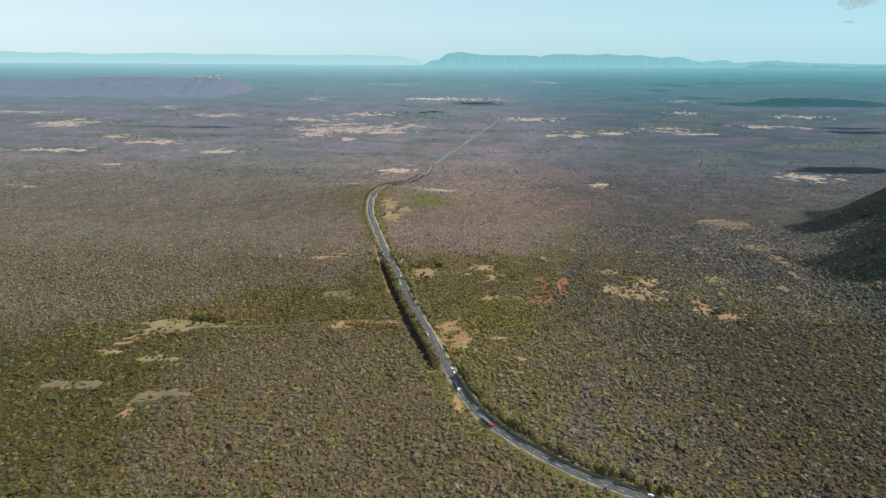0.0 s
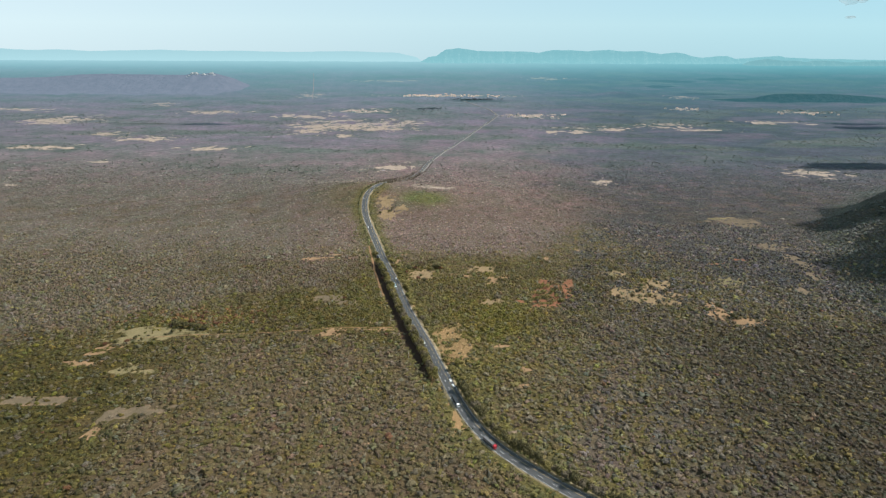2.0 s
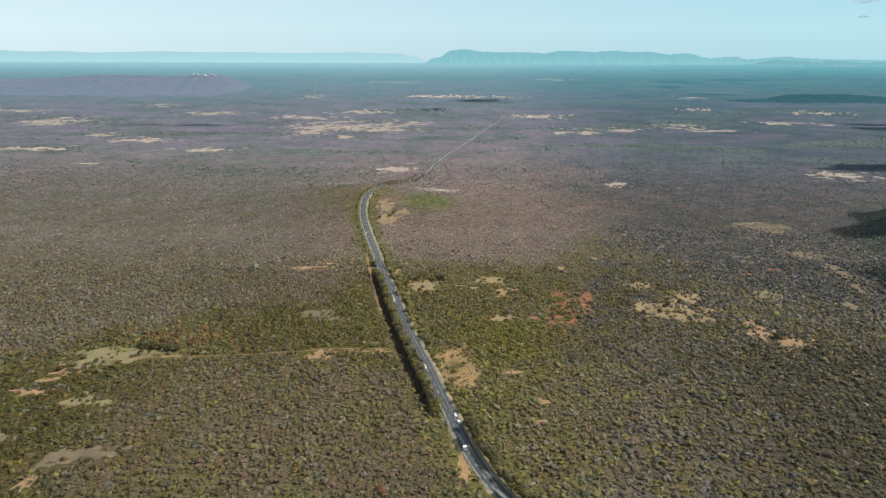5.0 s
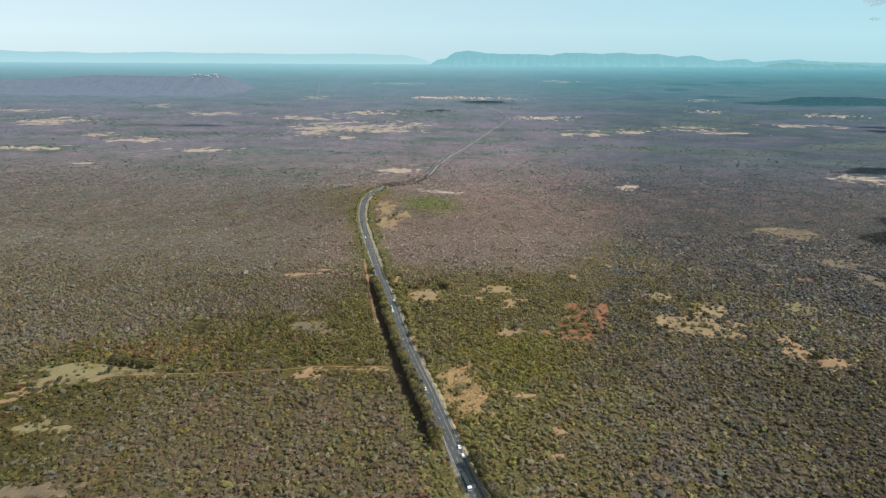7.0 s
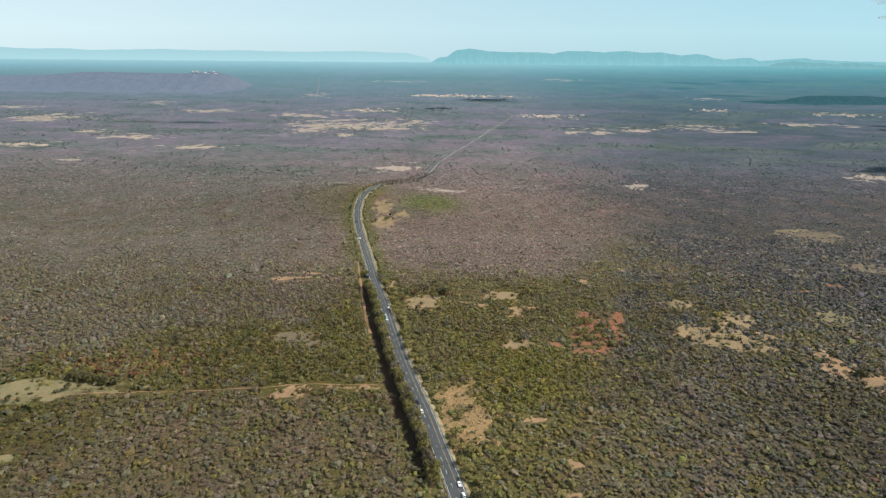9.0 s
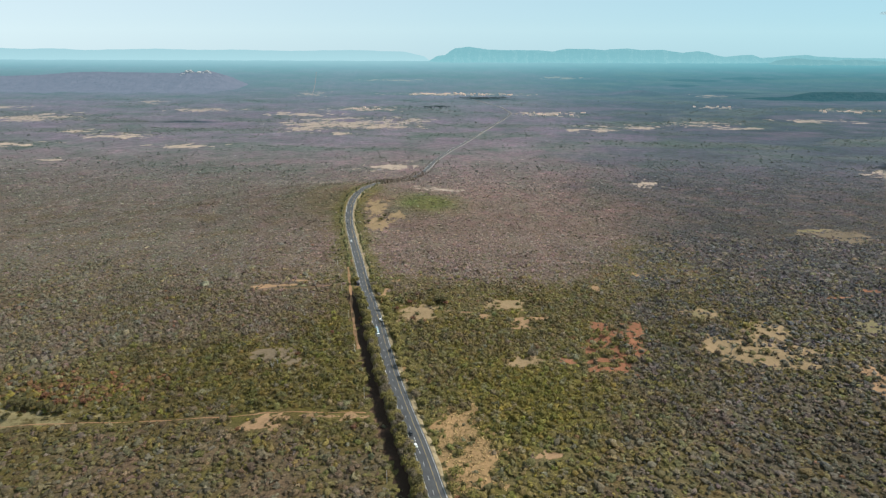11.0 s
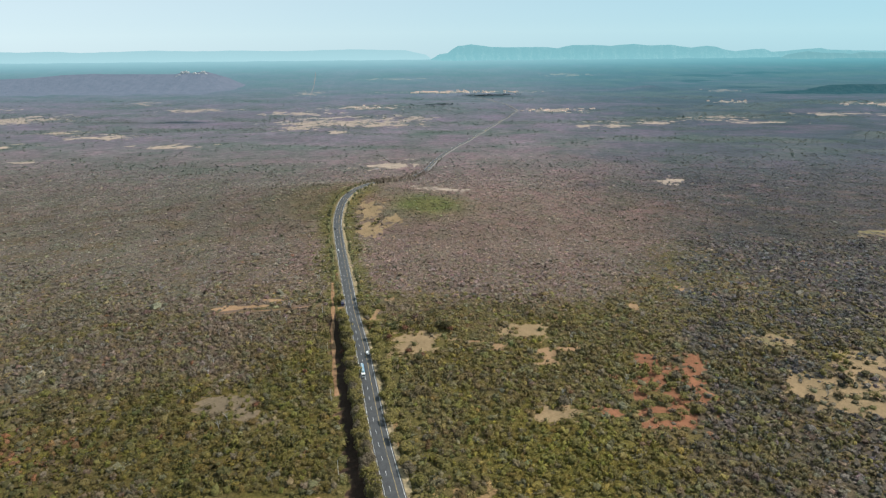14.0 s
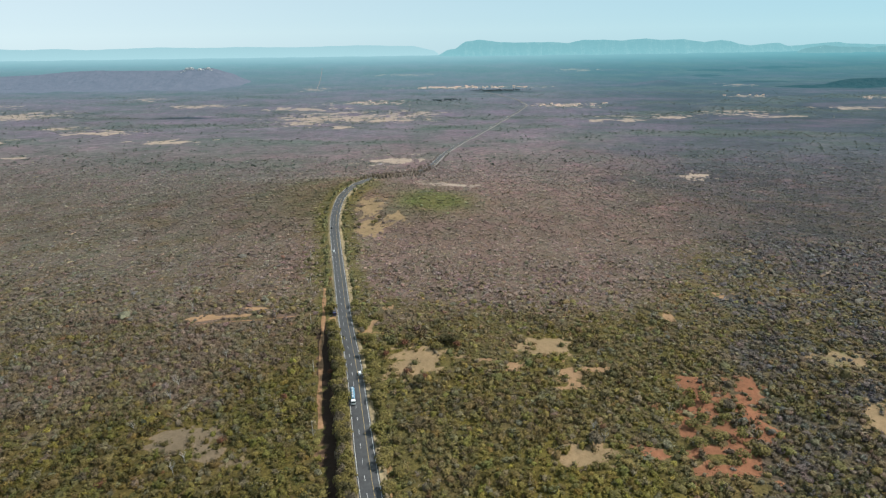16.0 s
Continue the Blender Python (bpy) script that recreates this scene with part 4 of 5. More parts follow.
# single dark trees on the plain, in belts and round the fields
r = np.random.RandomState(70)
x, y = r.uniform(-2300, 2300, 44000), r.uniform(1450, 3350, 44000)
k = (np.abs(x) < 0.75 * y + 110) & (0.7 * belts(x, y) + 0.7 * field_belt(x, y) + r.normal(0, 0.4, len(x)) > 0.5) & (bareness(x, y)[0] < r.uniform(0.3, 1.3, len(x))) & (off_line(x, y, ROAD[::4])[0] > 14)
x, y = x[k], y[k]
size = r.uniform(2.2, 5.2, len(x))
c = blend(np.zeros((len(x), 3)) + np.array((0.095, 0.105, 0.090)), r.uniform(0, 1, len(x)), np.array((0.052, 0.074, 0.064)))
plant("far_trees", "scattered small dark trees on the plain", LOW_CROWNS, x, y, size, size * r.uniform(0.6, 0.85, len(x)), c, 71)
x, y = r.uniform(-1400, 1400, 26000), r.uniform(860, 1750, 26000)
k = (np.abs(x) < 0.75 * y + 110) & (lumps(x, y, 110, 51) + 0.6 * lumps(x * 0.5, y, 60, 52) + r.normal(0, 0.45, len(x)) > 0.72) & (bareness(x, y)[0] < 0.4) & (off_line(x, y, ROAD[::4])[0] > 12)
x, y = x[k], y[k]
size = r.uniform(1.4, 3.2, len(x))
c = blend(scrub_colour(x, y) * 0.62, r.uniform(0, 0.8, len(x)), np.array((0.062, 0.070, 0.036)))
plant("plain_trees", "scattered olive trees among leafless scrub", LOW_CROWNS, x, y, size, size * r.uniform(0.6, 0.9, len(x)), c, 73)
# the dark groves beside the distant town
x = np.r_[r.normal(185, 75, 260), r.normal(-62, 45, 70)]
y = np.r_[r.normal(3470, 20, 260), r.normal(3075, 12, 70)]
size = r.uniform(3.5, 6.5, len(x))
plant("town_grove", "dark green grove beside the distant town", LOW_CROWNS, x, y, size, size * 1.1, np.zeros((len(x), 3)) + np.array((0.022, 0.040, 0.046)), 74, "trees")
# dry tussocks on the bare earth by the road
x, y = r.uniform(-8, 36, 1300), r.uniform(505, 602, 1300)
k = (bareness(x, y)[0] > 0.35) & (off_line(x, y, ROAD)[0] > 9)
x, y = x[k], y[k]
size = r.uniform(0.5, 1.3, len(x))
plant("dry_grass", "ochre dry grass tussocks on bare earth", LOW_CROWNS, x, y, size, size * 0.7, np.array((0.33, 0.225, 0.10)) * r.uniform(0.6, 1.2, (len(x), 1)), 72)

# ---- single trees ----


def tapered(bm, a, b, r0, r1, sides=6):
    """A limb from a to b."""
    a, b = Vector(a), Vector(b)
    q = (b - a).to_track_quat("Z", "Y")
    rings = []
    for p, r in ((a, r0), (b, r1)):
        rings.append([bm.verts.new(p + q @ Vector((r * math.cos(2 * math.pi * i / sides), r * math.sin(2 * math.pi * i / sides), 0))) for i in range(sides)])
    for i in range(sides):
        j = (i + 1) % sides
        bm.faces.new((rings[0][i], rings[0][j], rings[1][j], rings[1][i]))
    bm.faces.new(rings[1])


def tree(name, label, seed, height, spread, tint, cards=280):
    """A small savanna tree: trunk that forks into limbs, and a ragged flat crown of leaf clumps."""
    r = np.random.RandomState(seed)
    ob = tagged(new(name), label, "tree", "trees along the highway")
    bm = bmesh.new()
    fork = height * 0.28
    tapered(bm, (0, 0, -0.6), (0.08, 0.05, fork), 0.22, 0.15)
    for k in range(5):
        a = 2 * math.pi * k / 5 + r.uniform(-0.4, 0.4)
        mid = (math.cos(a) * spread * 0.25, math.sin(a) * spread * 0.25, height * 0.5)
        tapered(bm, (0.08, 0.05, fork - 0.1), mid, 0.11, 0.07, 5)
        tapered(bm, mid, (math.cos(a + 0.3) * spread * 0.5, math.sin(a + 0.3) * spread * 0.5, height * 0.72), 0.07, 0.02, 5)
    part("trunk", bm, BARK, ob, "grey-brown forked trunk")
    v, f, o = crown(cards, seed + 100, 10, 0.27)
    v = v * np.array((spread * 0.72, spread * 0.72, height))
    v[:, 2] = height * 0.3 + v[:, 2] * 0.66
    me = bpy.data.meshes.new("crown")
    fill_mesh(me, v, f)
    c = np.repeat(np.array(tint)[None] * r.uniform(0.8, 1.2, cards)[:, None], 4, axis=0)
    put_colour(me, "tint", c)
    put_normals(me, o)
    me.materials.append(LEAF)
    new("crown", me).parent = ob
    return ob


TREES = [tree("tree", "green thorn tree with a flat ragged crown", 1, 5.6, 5.4, (0.124, 0.106, 0.026)),
         tree("tree", "olive thorn tree with a wide crown", 2, 5.0, 6.2, (0.128, 0.102, 0.028)),
         tree("tree", "dark green thorn tree with a dense crown", 3, 6.2, 5.2, (0.060, 0.051, 0.017), 440),
         tree("tree", "grey half-leafless thorn tree", 4, 5.2, 5.0, (0.095, 0.075, 0.049), 300),
         tree("tree", "thorn tree with rust-red flowers in its crown", 5, 5.4, 4.6, (0.111, 0.047, 0.024))]
used = set()


def stand(kind, x, y, size, turn, tall=0.95):
    """Sets one tree at a place."""
    m = pose(x, y, float(lie(x, y)), 0, 0, turn)
    if kind in used:
        ob = copy_thing(TREES[kind], m)
    else:
        used.add(kind)
        ob = TREES[kind]
        ob.matrix_basis = m
    ob.scale = (size, size, size * tall)
    return ob


rt = random.Random(4)
S_AT = lambda y: float(np.interp(y, ROAD[:, 1], ROAD_STEPS))
# the row on the road's west side, which shades the open strip behind it, already darkened in colour
s = S_AT(485)
while s < S_AT(830):
    for off in (-8.7, -11.3):
        x, y = beside(s + rt.uniform(-1, 1), off + rt.uniform(-0.9, 0.9))
        if not (-112 < x < -84 and 796 < y < 822) and rt.random() < 0.94:
            stand(rt.choice((0, 1, 1, 2, 3, 3)), float(x), float(y), rt.uniform(0.8, 1.1), rt.uniform(0, 360), 1.65)
    s += rt.uniform(3.4, 4.8)
# looser trees on its east side
s = S_AT(300)
while s < S_AT(835):
    x, y = beside(s, 7.9 + abs(rt.gauss(0, 1.2 if s < S_AT(470) else 4.0)))
    if not (535 < y < 600 and rt.random() < 0.6):
        stand(rt.choice((2, 2, 1, 3) if y < 470 else (0, 0, 1, 1, 3)), float(x), float(y), rt.uniform(0.8, 1.3), rt.uniform(0, 360), 1.4 if y < 480 else 0.95)
    s += rt.uniform(2.8, 4.2) if y < 470 else rt.uniform(5, 11)
# smaller trees on both sides towards the bend, and closing over the road past the crest
far_row = []
for a, b, west, east, gap in ((838, 1180, -9.5, 8.6, (7, 13)), (1185, 1450, -7.5, 7.6, (4.5, 7.5)), (1450, 1640, -7.5, 9.5, (16, 34))):
    s = S_AT(a)
    while s < S_AT(b):
        for off in (west, east):
            x, y = beside(s + rt.uniform(-4, 4), off + rt.uniform(-0.5, 3.0) * (1 if off > 0 else -1))
            far_row.append((float(x), float(y), rt.uniform(2.2, 4.2)))
        s += rt.uniform(*gap)
row = np.array(far_row)
r = np.random.RandomState(81)
tints = blend(np.zeros((len(row), 3)) + np.array((0.115, 0.112, 0.046)), r.uniform(0, 1, len(row)), np.array((0.085, 0.082, 0.040)))
tints = blend(tints, smooth(1150, 1220, row[:, 1]) * 0.8, scrub_colour(row[:, 0], row[:, 1]))
plant("roadside_trees", "row of small olive trees beside the highway", FINE, row[:, 0], row[:, 1], row[:, 2], row[:, 2] * (1.35 + 0.9 * smooth(1180, 1215, row[:, 1]) * (row[:, 1] < 1460)), tints, 82, "trees")
# red-flowering and dark trees round the sandy clearing, and single ones in the red and sandy ground
for kind, x, y, size in ((4, -6, 778, 1.15), (2, -9, 774, 1.2), (2, -3, 772, 1.3), (4, -1, 768, 0.9), (1, -14, 766, 1.0), (4, -36, 770, 1.0), (2, -33, 775, 1.1), (4, -47, 757, 0.8), (4, -30, 735, 0.9),
                         (4, -20, 728, 0.8), (2, -22, 722, 1.2), (4, -118, 665, 0.8), (4, -79, 735, 0.8), (4, -100, 708, 0.7), (0, 128, 702, 1.0), (1, 139, 707, 1.1), (0, 131, 690, 0.9), (1, 124, 684, 1.0), (0, 143, 690, 0.9),
                         (1, 133, 674, 1.1), (0, 145, 676, 1.0), (3, 150, 700, 1.2), (0, 121, 668, 1.0), (1, 138, 660, 1.0), (1, 150, 663, 1.0), (2, 255, 690, 0.9), (2, 272, 700, 0.8), (2, 284, 684, 1.0), (1, 262, 676, 0.9),
                         (2, 300, 700, 0.8), (0, 246, 702, 0.8), (2, 320, 700, 1.0), (2, 330, 640, 1.3), (2, 336, 612, 1.2), (2, -336, 548, 1.0), (4, -345, 546, 0.9), (2, -290, 578, 0.9), (4, -282, 604, 0.9),
                         (4, -268, 596, 0.9), (2, -296, 594, 1.2), (2, -289, 592, 1.1), (2, -282, 591, 1.2), (2, -275, 590, 1.1), (2, -267, 588, 1.2), (2, -259, 587, 1.0), (2, -322, 560, 0.8), (4, -327, 552, 0.9), (4, -250, 598, 0.8), (1, 10, 548, 0.7), (3, 70, 668, 1.3), (2, -112, 1030, 1.0), (1, -96, 1040, 1.1), (2, -92, 1052, 0.9)):
    stand(kind, x, y, size, rt.uniform(0, 360))

# ---- bare dead trees ----
SNAG = plain("bleached_wood", (0.30, 0.28, 0.255), 0.85, 0.2, 0, 0.2, 2.0)


def snag(seed):
    r = random.Random(seed)
    ob = tagged(new("dead_tree"), "bleached bare dead tree standing in the scrub", "dead tree", "dead trees in the scrub")
    bm = bmesh.new()
    tapered(bm, (0, 0, -0.5), (0.1, 0.1, 3.2), 0.16, 0.11)
    part("trunk", bm, SNAG, ob)
    for k in range(5):
        a = k * 1.26 + r.uniform(-0.3, 0.3)
        h = r.uniform(1.6, 3.1)
        bm = bmesh.new()
        mid = (math.cos(a) * 0.9, math.sin(a) * 0.9, h + 1.4)
        tapered(bm, (0.1, 0.1, h), mid, 0.09, 0.06, 5)
        tapered(bm, mid, (math.cos(a + 0.5) * 1.6, math.sin(a + 0.5) * 1.6, h + 2.8), 0.06, 0.02, 5)
        tapered(bm, mid, (math.cos(a - 0.6) * 1.5, math.sin(a - 0.6) * 1.5, h + 2.2), 0.05, 0.02, 5)
        part("limb", bm, SNAG, ob)
    return ob


SNAGS = [snag(1), snag(2)]
for i in range(44):
    x, y = (rt.uniform(-330, -110), rt.uniform(640, 880)) if i % 3 else (rt.uniform(20, 260), rt.uniform(600, 880))
    m = pose(x, y, float(lie(x, y)), 0, 0, rt.uniform(0, 360))
    ob = copy_thing(SNAGS[i % 2], m) if i > 1 else SNAGS[i]
    ob.matrix_basis = m
    k = rt.uniform(0.9, 1.4)
    ob.scale = (k, k, k)

# ---- vehicles ----


def box(x0, x1, y0, y1, z0, z1, bevel=0.08, taper=0.0):
    """A box with softened edges; taper draws its top in."""
    bm = bmesh.new()
    bmesh.ops.create_cube(bm, size=1.0)
    for v in bm.verts:
        k = 1 - taper if v.co.z > 0 else 1
        v.co = Vector(((x0 + x1) / 2 + v.co.x * (x1 - x0) * k, (y0 + y1) / 2 + v.co.y * (y1 - y0) * k, (z0 + z1) / 2 + v.co.z * (z1 - z0)))
    if bevel:
        bmesh.ops.bevel(bm, geom=bm.edges[:], offset=bevel, segments=2, affect="EDGES")
    return bm


def drum(axis, centre, radius, length, sides=20):
    bm = bmesh.new()
    turn = {"x": pose(0, 0, 0, 0, 90, 0), "y": pose(0, 0, 0, 90, 0, 0)}[axis]
    bmesh.ops.create_cone(bm, cap_ends=True, segments=sides, radius1=radius, radius2=radius, depth=length, matrix=Matrix.Translation(centre) @ turn)
    return bm


PAINT = {k: plain(k + "_paint", c, 0.35, 0.5, 0, 0.06, 2.0) for k, c in
         {"white": (0.75, 0.76, 0.76), "red": (0.42, 0.03, 0.04), "black": (0.025, 0.026, 0.03), "blue": (0.10, 0.22, 0.32), "grey": (0.14, 0.13, 0.13), "dark_blue": (0.04, 0.045, 0.10), "green": (0.12, 0.40, 0.32)}.items()}
GLASS = plain("dark_glass", (0.02, 0.025, 0.03), 0.08, 0.6, 0, 0.05)
RUBBER = plain("rubber", (0.02, 0.02, 0.02), 0.9, 0.2, 0, 0.2)
STEEL = plain("steel", (0.45, 0.46, 0.47), 0.4, 0.5, 0.8, 0.1)


def wheels(ob, places, radius, width):
    for x, y in places:
        w = part("wheel", drum("x", (x, y, radius), radius, width), RUBBER, ob)
        part("rim", drum("x", (x + (0.02 if x > 0 else -0.02), y, radius), radius * 0.55, width), STEEL, w)


def on_road(ob, y, lane, south):
    s = S_AT(y)
    x, yy = beside(s, lane)
    cx, cy, dx, dy = road_at(s)
    z0, z1 = float(lie(*[float(q) for q in road_at(s - 3)[:2]])), float(lie(*[float(q) for q in road_at(s + 3)[:2]]))
    tilt = math.degrees(math.atan2(z1 - z0, 6))
    h = math.degrees(math.atan2(-dx, dy)) + (180 if south else 0)
    ob.matrix_world = pose(float(x), float(yy), float(lie(cx, cy)) + ROAD_LIFT - 0.02 * abs(lane) + 0.005, -tilt if south else tilt, 0, h)


def car(paint, label, pickup=False):
    """A car that faces +y."""
    ob = tagged(new("pickup_truck" if pickup else "car"), label, "car", "vehicles on the highway")
    part("body", box(-0.9, 0.9, -2.2, 2.2, 0.35, 0.92, 0.14), PAINT[paint], ob)
    y0, y1 = (-0.4, 1.3) if pickup else (-1.9, 1.1)
    part("cabin", box(-0.8, 0.8, y0, y1, 0.9, 1.5, 0.14, 0.16), PAINT[paint], ob)
    part("windscreen", box(-0.68, 0.68, y1 - 0.18, y1 + 0.03, 0.98, 1.36, 0.03, 0.1), GLASS, ob, "dark glass")
    part("rear_window", box(-0.68, 0.68, y0 - 0.03, y0 + 0.18, 0.98, 1.36, 0.03, 0.1), GLASS, ob, "dark glass")
    for x in (-1, 1):
        part("side_window", box(x * 0.78 - 0.06, x * 0.78 + 0.06, y0 + 0.25, y1 - 0.25, 1.0, 1.34, 0.02), GLASS, ob, "dark glass")
        part("headlight", box(x * 0.66 - 0.15, x * 0.66 + 0.15, 2.1, 2.23, 0.62, 0.78, 0.03), STEEL, ob)
    wheels(ob, [(x, y) for x in (-0.8, 0.8) for y in (-1.35, 1.4)], 0.34, 0.24)
    return ob


def lorry(cab, label, load):
    """A lorry that faces +y: cab, chassis and a tank or a box trailer."""
    ob = tagged(new("lorry"), label, "lorry", "vehicles on the highway")
    part("cab", box(-1.25, 1.25, 4.6, 7.0, 0.7, 3.1, 0.16), PAINT[cab], ob)
    part("windscreen", box(-1.1, 1.1, 6.95, 7.04, 1.9, 2.75, 0.03), GLASS, ob, "dark glass")
    part("bumper", box(-1.25, 1.25, 6.9, 7.15, 0.45, 0.85, 0.06), PAINT["grey"], ob)
    for x in (-1, 1):
        part("mirror", box(x * 1.42 - 0.1, x * 1.42 + 0.1, 6.7, 6.85, 2.0, 2.7, 0.03), PAINT["black"], ob)
        part("side_window", box(x * 1.25 - 0.03, x * 1.25 + 0.03, 5.6, 6.7, 1.95, 2.65, 0.02), GLASS, ob, "dark glass")
    part("chassis", box(-0.5, 0.5, -7.5, 5.2, 0.75, 1.15, 0.05), PAINT["black"], ob)
    if load == "tank":
        tank = part("tank", drum("y", (0, -1.8, 2.3), 1.22, 11.6), PAINT["blue"], ob, "blue tank")
        part("walkway", box(-0.35, 0.35, -7.0, 3.6, 3.5, 3.58, 0.02), STEEL, tank)
        for y in (-6, -3.2, -0.4, 2.4):
            part("hatch", box(-0.4, 0.4, y - 0.4, y + 0.4, 3.5, 3.72, 0.05), PAINT["white"], tank)
    else:
        bed = part("trailer_box", box(-1.28, 1.28, -7.6, 4.3, 1.2, 3.4, 0.05), PAINT[load], ob, load.replace("_", " ") + " trailer")
        for y in np.arange(-6.9, 4.0, 1.2):
            part("roof_bow", box(-1.27, 1.27, y - 0.04, y + 0.04, 3.39, 3.45, 0.0), PAINT["black"], bed)
    wheels(ob, [(x, y) for x in (-1.08, 1.08) for y in (-6.4, -5.1, -3.8, 2.4, 3.6, 6.0)], 0.5, 0.32)
    return ob


on_road(lorry("white", "tank lorry with a white cab and blue tank", "tank"), 708, -2.8, True)
on_road(lorry("red", "lorry with a red cab and grey trailer", "grey"), 392, -2.8, True)
on_road(lorry("white", "small white lorry with a dark trailer", "black"), 446, -2.8, True)
on_road(car("black", "black car driving on the asphalt"), 567, -2.6, True)
on_road(car("white", "white car driving on the asphalt"), 555, -2.6, True)
on_road(car("white", "white pickup truck on the asphalt", True), 480, 2.9, False)
on_road(car("white", "white car following a pickup truck"), 471, 2.9, False)
on_road(car("white", "white car on the asphalt"), 734, 2.9, False)
on_road(car("white", "white car far along the road"), 960, -2.8, True)
on_road(car("black", "black car near the bend"), 1026, -2.8, True)
on_road(car("black", "black car in the bend"), 1143, -2.8, True)
on_road(car("white", "white car by the roadside near town"), 305, 2.9, False)
ob = car("black", "black car parked on the sandy verge")
on_road(ob, 471, -7.4, True)
ob.location.z -= 0.62
ob = lorry("dark_blue", "lorry with a dark cab parked in the lay-by", "grey")
on_road(ob, 827, -7.2, True)
ob.location.z -= 0.55
ob = car("green", "pale green car parked in the lay-by")
on_road(ob, 808, -10.0, True)
ob.location.z -= 0.9

# ---- utility poles ----
CONCRETE = plain("concrete", (0.42, 0.41, 0.39), 0.85, 0.2, 0, 0.15)


def pole():
    ob = tagged(new("utility_pole"), "slim grey concrete utility pole with a crossarm", "utility pole", "poles along the track")
    bm = bmesh.new()
    tapered(bm, (0, 0, -0.8), (0, 0, 9.2), 0.16, 0.10, 8)
    part("post", bm, CONCRETE, ob)
    part("crossarm", box(-0.9, 0.9, -0.06, 0.06, 8.6, 8.75, 0.02), BARK, ob, "wooden crossarm")
    for x in (-0.8, 0, 0.8):
        part("insulator", drum("y", (x, 0, 8.85), 0.06, 0.14, 8), STEEL, ob)
    return ob


first = pole()
for i, y in enumerate((470, 530, 613, 680, 745, 812, 880, 945)):
    x, yy = beside(S_AT(y), -25.0)
    m = pose(float(x), float(yy), float(lie(x, yy)), 0, 0, 100)
    if i:
        copy_thing(first, m)
    else:
        first.matrix_basis = m

# ---- the distant town ----
HOUSE_WALL = plain("lime_wash", (0.66, 0.62, 0.56), 0.9, 0.1, 0, 0.1, 0.4)
ROOF_TILE = plain("roof_tile", (0.46, 0.33, 0.27), 0.9, 0.1, 0, 0.2, 0.5)


def house(w, d, h, label):
    ob = tagged(new("house"), label, "house", "houses of the distant town")
    part("wall", box(-w / 2, w / 2, -d / 2, d / 2, -1.0, h, 0.0), HOUSE_WALL, ob)
    bm = bmesh.new()
    a, b = w / 2 + 0.5, d / 2 + 0.5
    v = [bm.verts.new(q) for q in ((-a, -b, h - 0.1), (a, -b, h - 0.1), (a, b, h - 0.1), (-a, b, h - 0.1), (-a, 0, h + d * 0.25), (a, 0, h + d * 0.25))]
    for f in ((0, 1, 5, 4), (3, 4, 5, 2), (0, 4, 3), (1, 2, 5), (0, 3, 2, 1)):
        bm.faces.new([v[i] for i in f])
    part("roof", bm, ROOF_TILE, ob, "red tile roof")
    part("door", box(-0.6, 0.6, -d / 2 - 0.05, -d / 2 + 0.05, -0.2, 2.1, 0.0), BARK, ob)
    for x in (-w * 0.3, w * 0.3):
        part("window", box(x - 0.6, x + 0.6, -d / 2 - 0.05, -d / 2 + 0.05, 1.0, 2.0, 0.0), GLASS, ob)
    return ob


HOUSES = [house(11, 8, 3.4, "white house of the distant town"), house(16, 9, 3.8, "long white house of the distant town"), house(9, 9, 5.5, "taller white house of the distant town")]
spots = [(rt.uniform(-235, 120) if rt.random() < 0.75 else rt.uniform(120, 360), rt.gauss(3650, 30)) for _ in range(84)] + [(rt.uniform(300, 620), rt.uniform(2800, 2880)) for _ in range(14)] + [(rt.uniform(1700, 2050), rt.uniform(2900, 3000)) for _ in range(12)] \
    + [(rt.uniform(-520, -330), rt.uniform(2960, 3040)) for _ in range(5)] + [(rt.uniform(1180, 1420), rt.uniform(3080, 3120)) for _ in range(6)]
for i, (x, y) in enumerate(spots):
    m = pose(x, y, float(lie(x, y)), 0, 0, rt.uniform(-25, 25))
    if i < 3:
        HOUSES[i].matrix_basis = m
    else:
        copy_thing(rt.choice(HOUSES), m)

# ---- clouds ----
VAPOUR = plain("cloud_vapour", (0.85, 0.87, 0.9), 1.0, 0.0, 0, 0.05, 0.01)
n, l = VAPOUR.node_tree.nodes, VAPOUR.node_tree.links
clear, both = n.new("ShaderNodeBsdfTransparent"), n.new("ShaderNodeMixShader")
both.inputs[0].default_value = 0.4
l.new(n["Principled BSDF"].outputs[0], both.inputs[1])
l.new(clear.outputs[0], both.inputs[2])
l.new(both.outputs[0], n["Material Output"].inputs["Surface"])
WISP, n, l, b = material("cloud_wisp", 1.0, 0.0)
lit, clear, both = n.new("ShaderNodeBsdfTranslucent"), n.new("ShaderNodeBsdfTransparent"), n.new("ShaderNodeMixShader")
lit.inputs["Color"].default_value = (0.36, 0.35, 0.34, 1)
both.inputs[0].default_value = 0.86
l.new(lit.outputs[0], both.inputs[1])
l.new(clear.outputs[0], both.inputs[2])
l.new(both.outputs[0], n["Material Output"].inputs["Surface"])


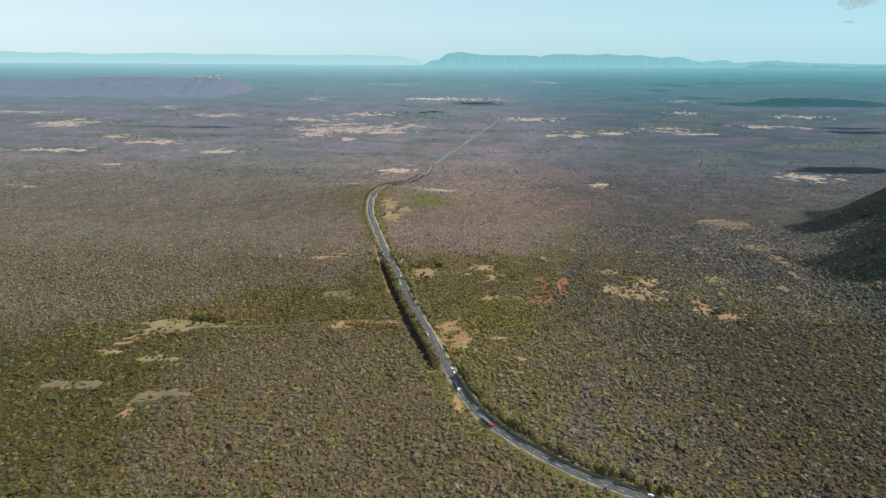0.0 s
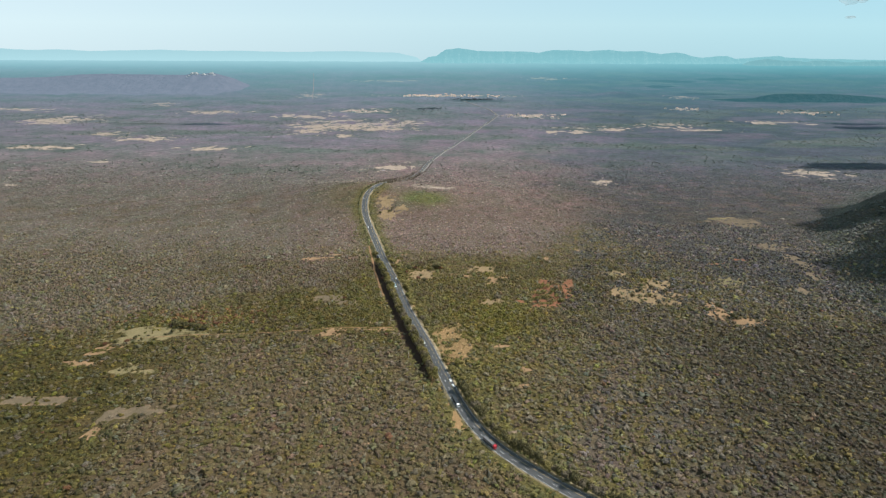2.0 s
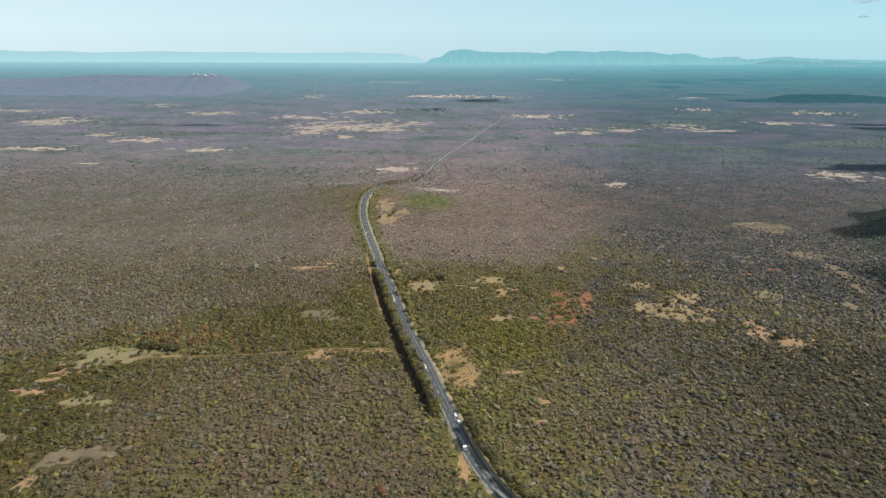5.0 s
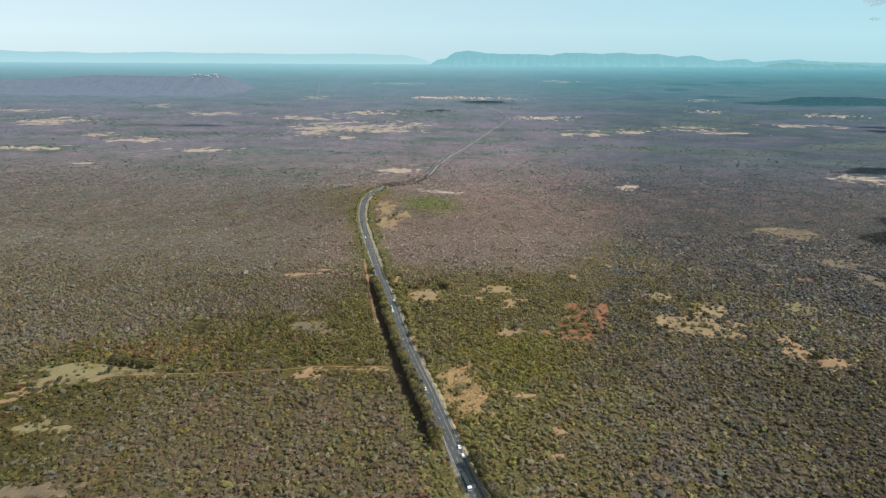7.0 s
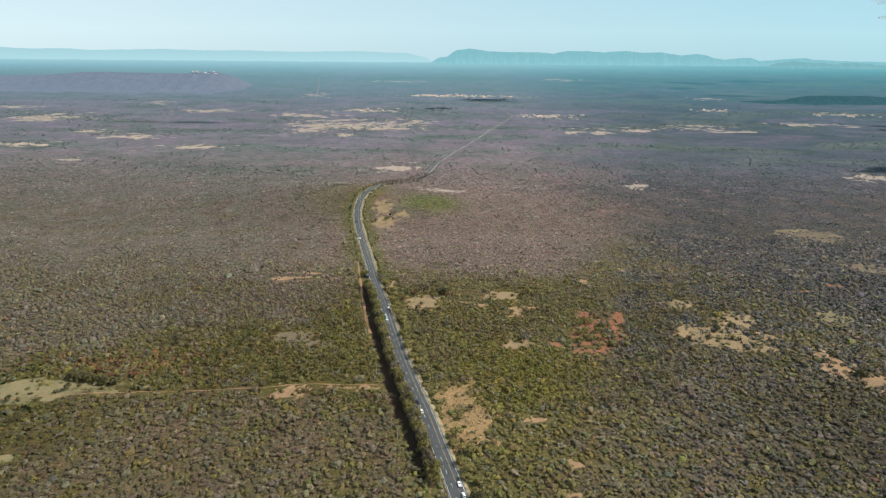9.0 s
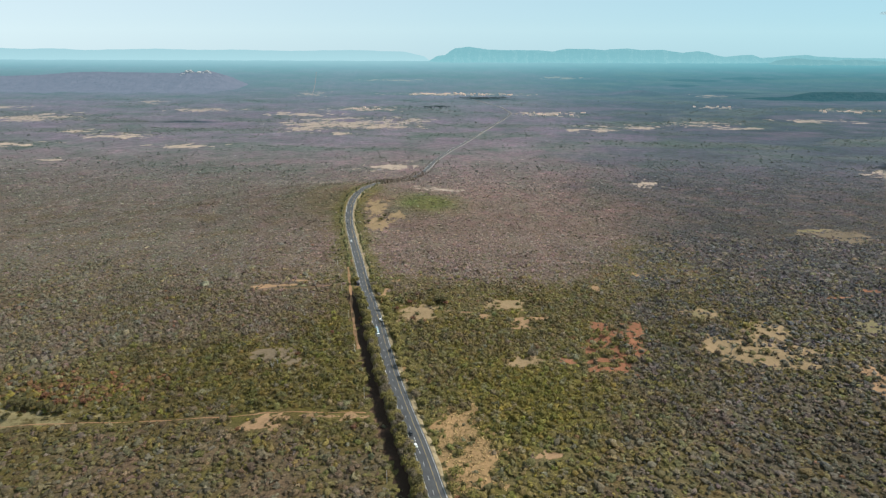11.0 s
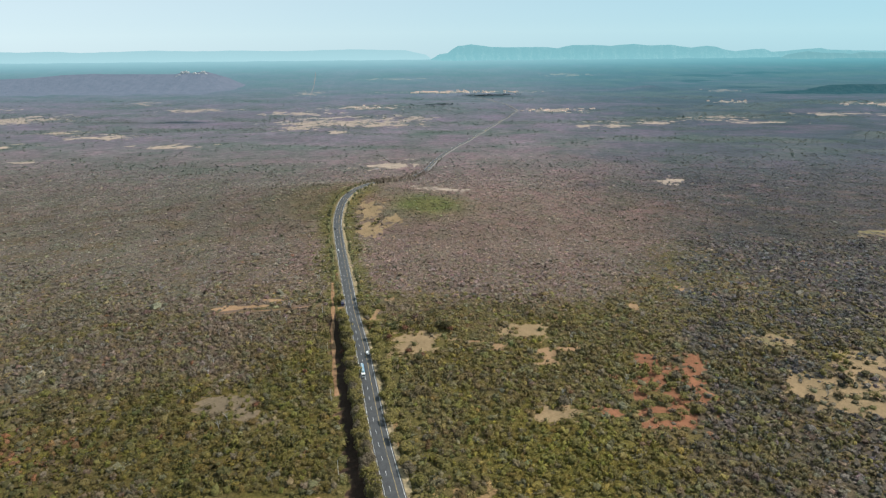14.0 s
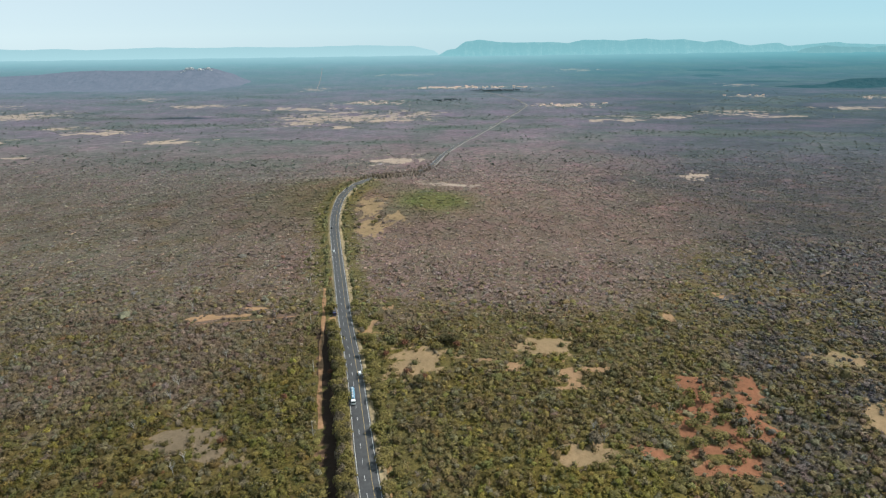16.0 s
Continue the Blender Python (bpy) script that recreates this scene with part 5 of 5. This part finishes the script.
def cloud(x, y, rx, ry, seed, top=1050.0):
    """A flat cloud out of view, placed so that it shades the ground round (x, y)."""
    r = np.random.RandomState(seed)
    bm = bmesh.new()
    for k in range(12):
        a, q = r.uniform(0, 2 * math.pi), math.sqrt(r.uniform(0, 1)) * 0.75
        size = r.uniform(0.25, 0.5)
        bmesh.ops.create_icosphere(bm, subdivisions=2, radius=1.0, matrix=Matrix.Translation((rx * q * math.cos(a), ry * q * math.sin(a), r.uniform(0, 8))) @ Matrix.Diagonal((rx * size, ry * size, 14 + 10 * size, 1)))
    for v in bm.verts:
        v.co += Vector(noise.noise_vector(v.co / 40.0)) * min(rx, ry) * 0.12 + Vector(noise.noise_vector(v.co / 95.0)) * min(rx, ry) * 0.2
    ob = part("cloud", bm, VAPOUR)
    g = float(lie(x, y))
    k = (top - g) / SUN_WAY.z
    ob.location = Vector((x, y, g)) + SUN_WAY * k
    return tagged(ob, "flat white cloud out of view, placed to shade the ground", "cloud", "clouds over the plain")


# three unseen clouds added to stand in for the east hill's own shade
cloud(995, 655, 420, 300, 1)
cloud(1130, 1000, 330, 190, 9)
cloud(885, 890, 170, 150, 12)
# clouds inferred from the shadows on the plain
cloud(1150, 1590, 190, 70, 2)
cloud(1960, 2520, 230, 60, 3)
cloud(1880, 2640, 150, 40, 6)
cloud(1735, 4445, 190, 70, 4)
cloud(2160, 4530, 200, 60, 5)
cloud(1570, 4205, 110, 60, 7)
cloud(1710, 3820, 150, 45, 8)


def sky_cloud(x, y, z, rx, rz, seed):
    """A small cloud low over the rim of the plain."""
    bm = bmesh.new()
    for k in range(2):
        bmesh.ops.create_icosphere(bm, subdivisions=5, radius=1.0, matrix=Matrix.Translation((rx * (k - 0.5) * 0.7, 60 * k, rz * 0.2 * k)) @ Matrix.Diagonal((rx * 0.65, 30, rz * (0.8 - 0.3 * k), 1)))
    for v in bm.verts:
        v.co += Vector(noise.noise_vector(v.co / 50.0 + Vector((seed, 0, 0)))) * rz * 0.45
    ob = part("cloud", bm, WISP)
    ob.location = (x, y, z)
    return tagged(ob, "thin pale grey cloud low in the sky", "cloud", "clouds over the plain")


sky_cloud(3340, 4930, 545, 190, 50, 21)
sky_cloud(3290, 4900, 405, 60, 14, 22)
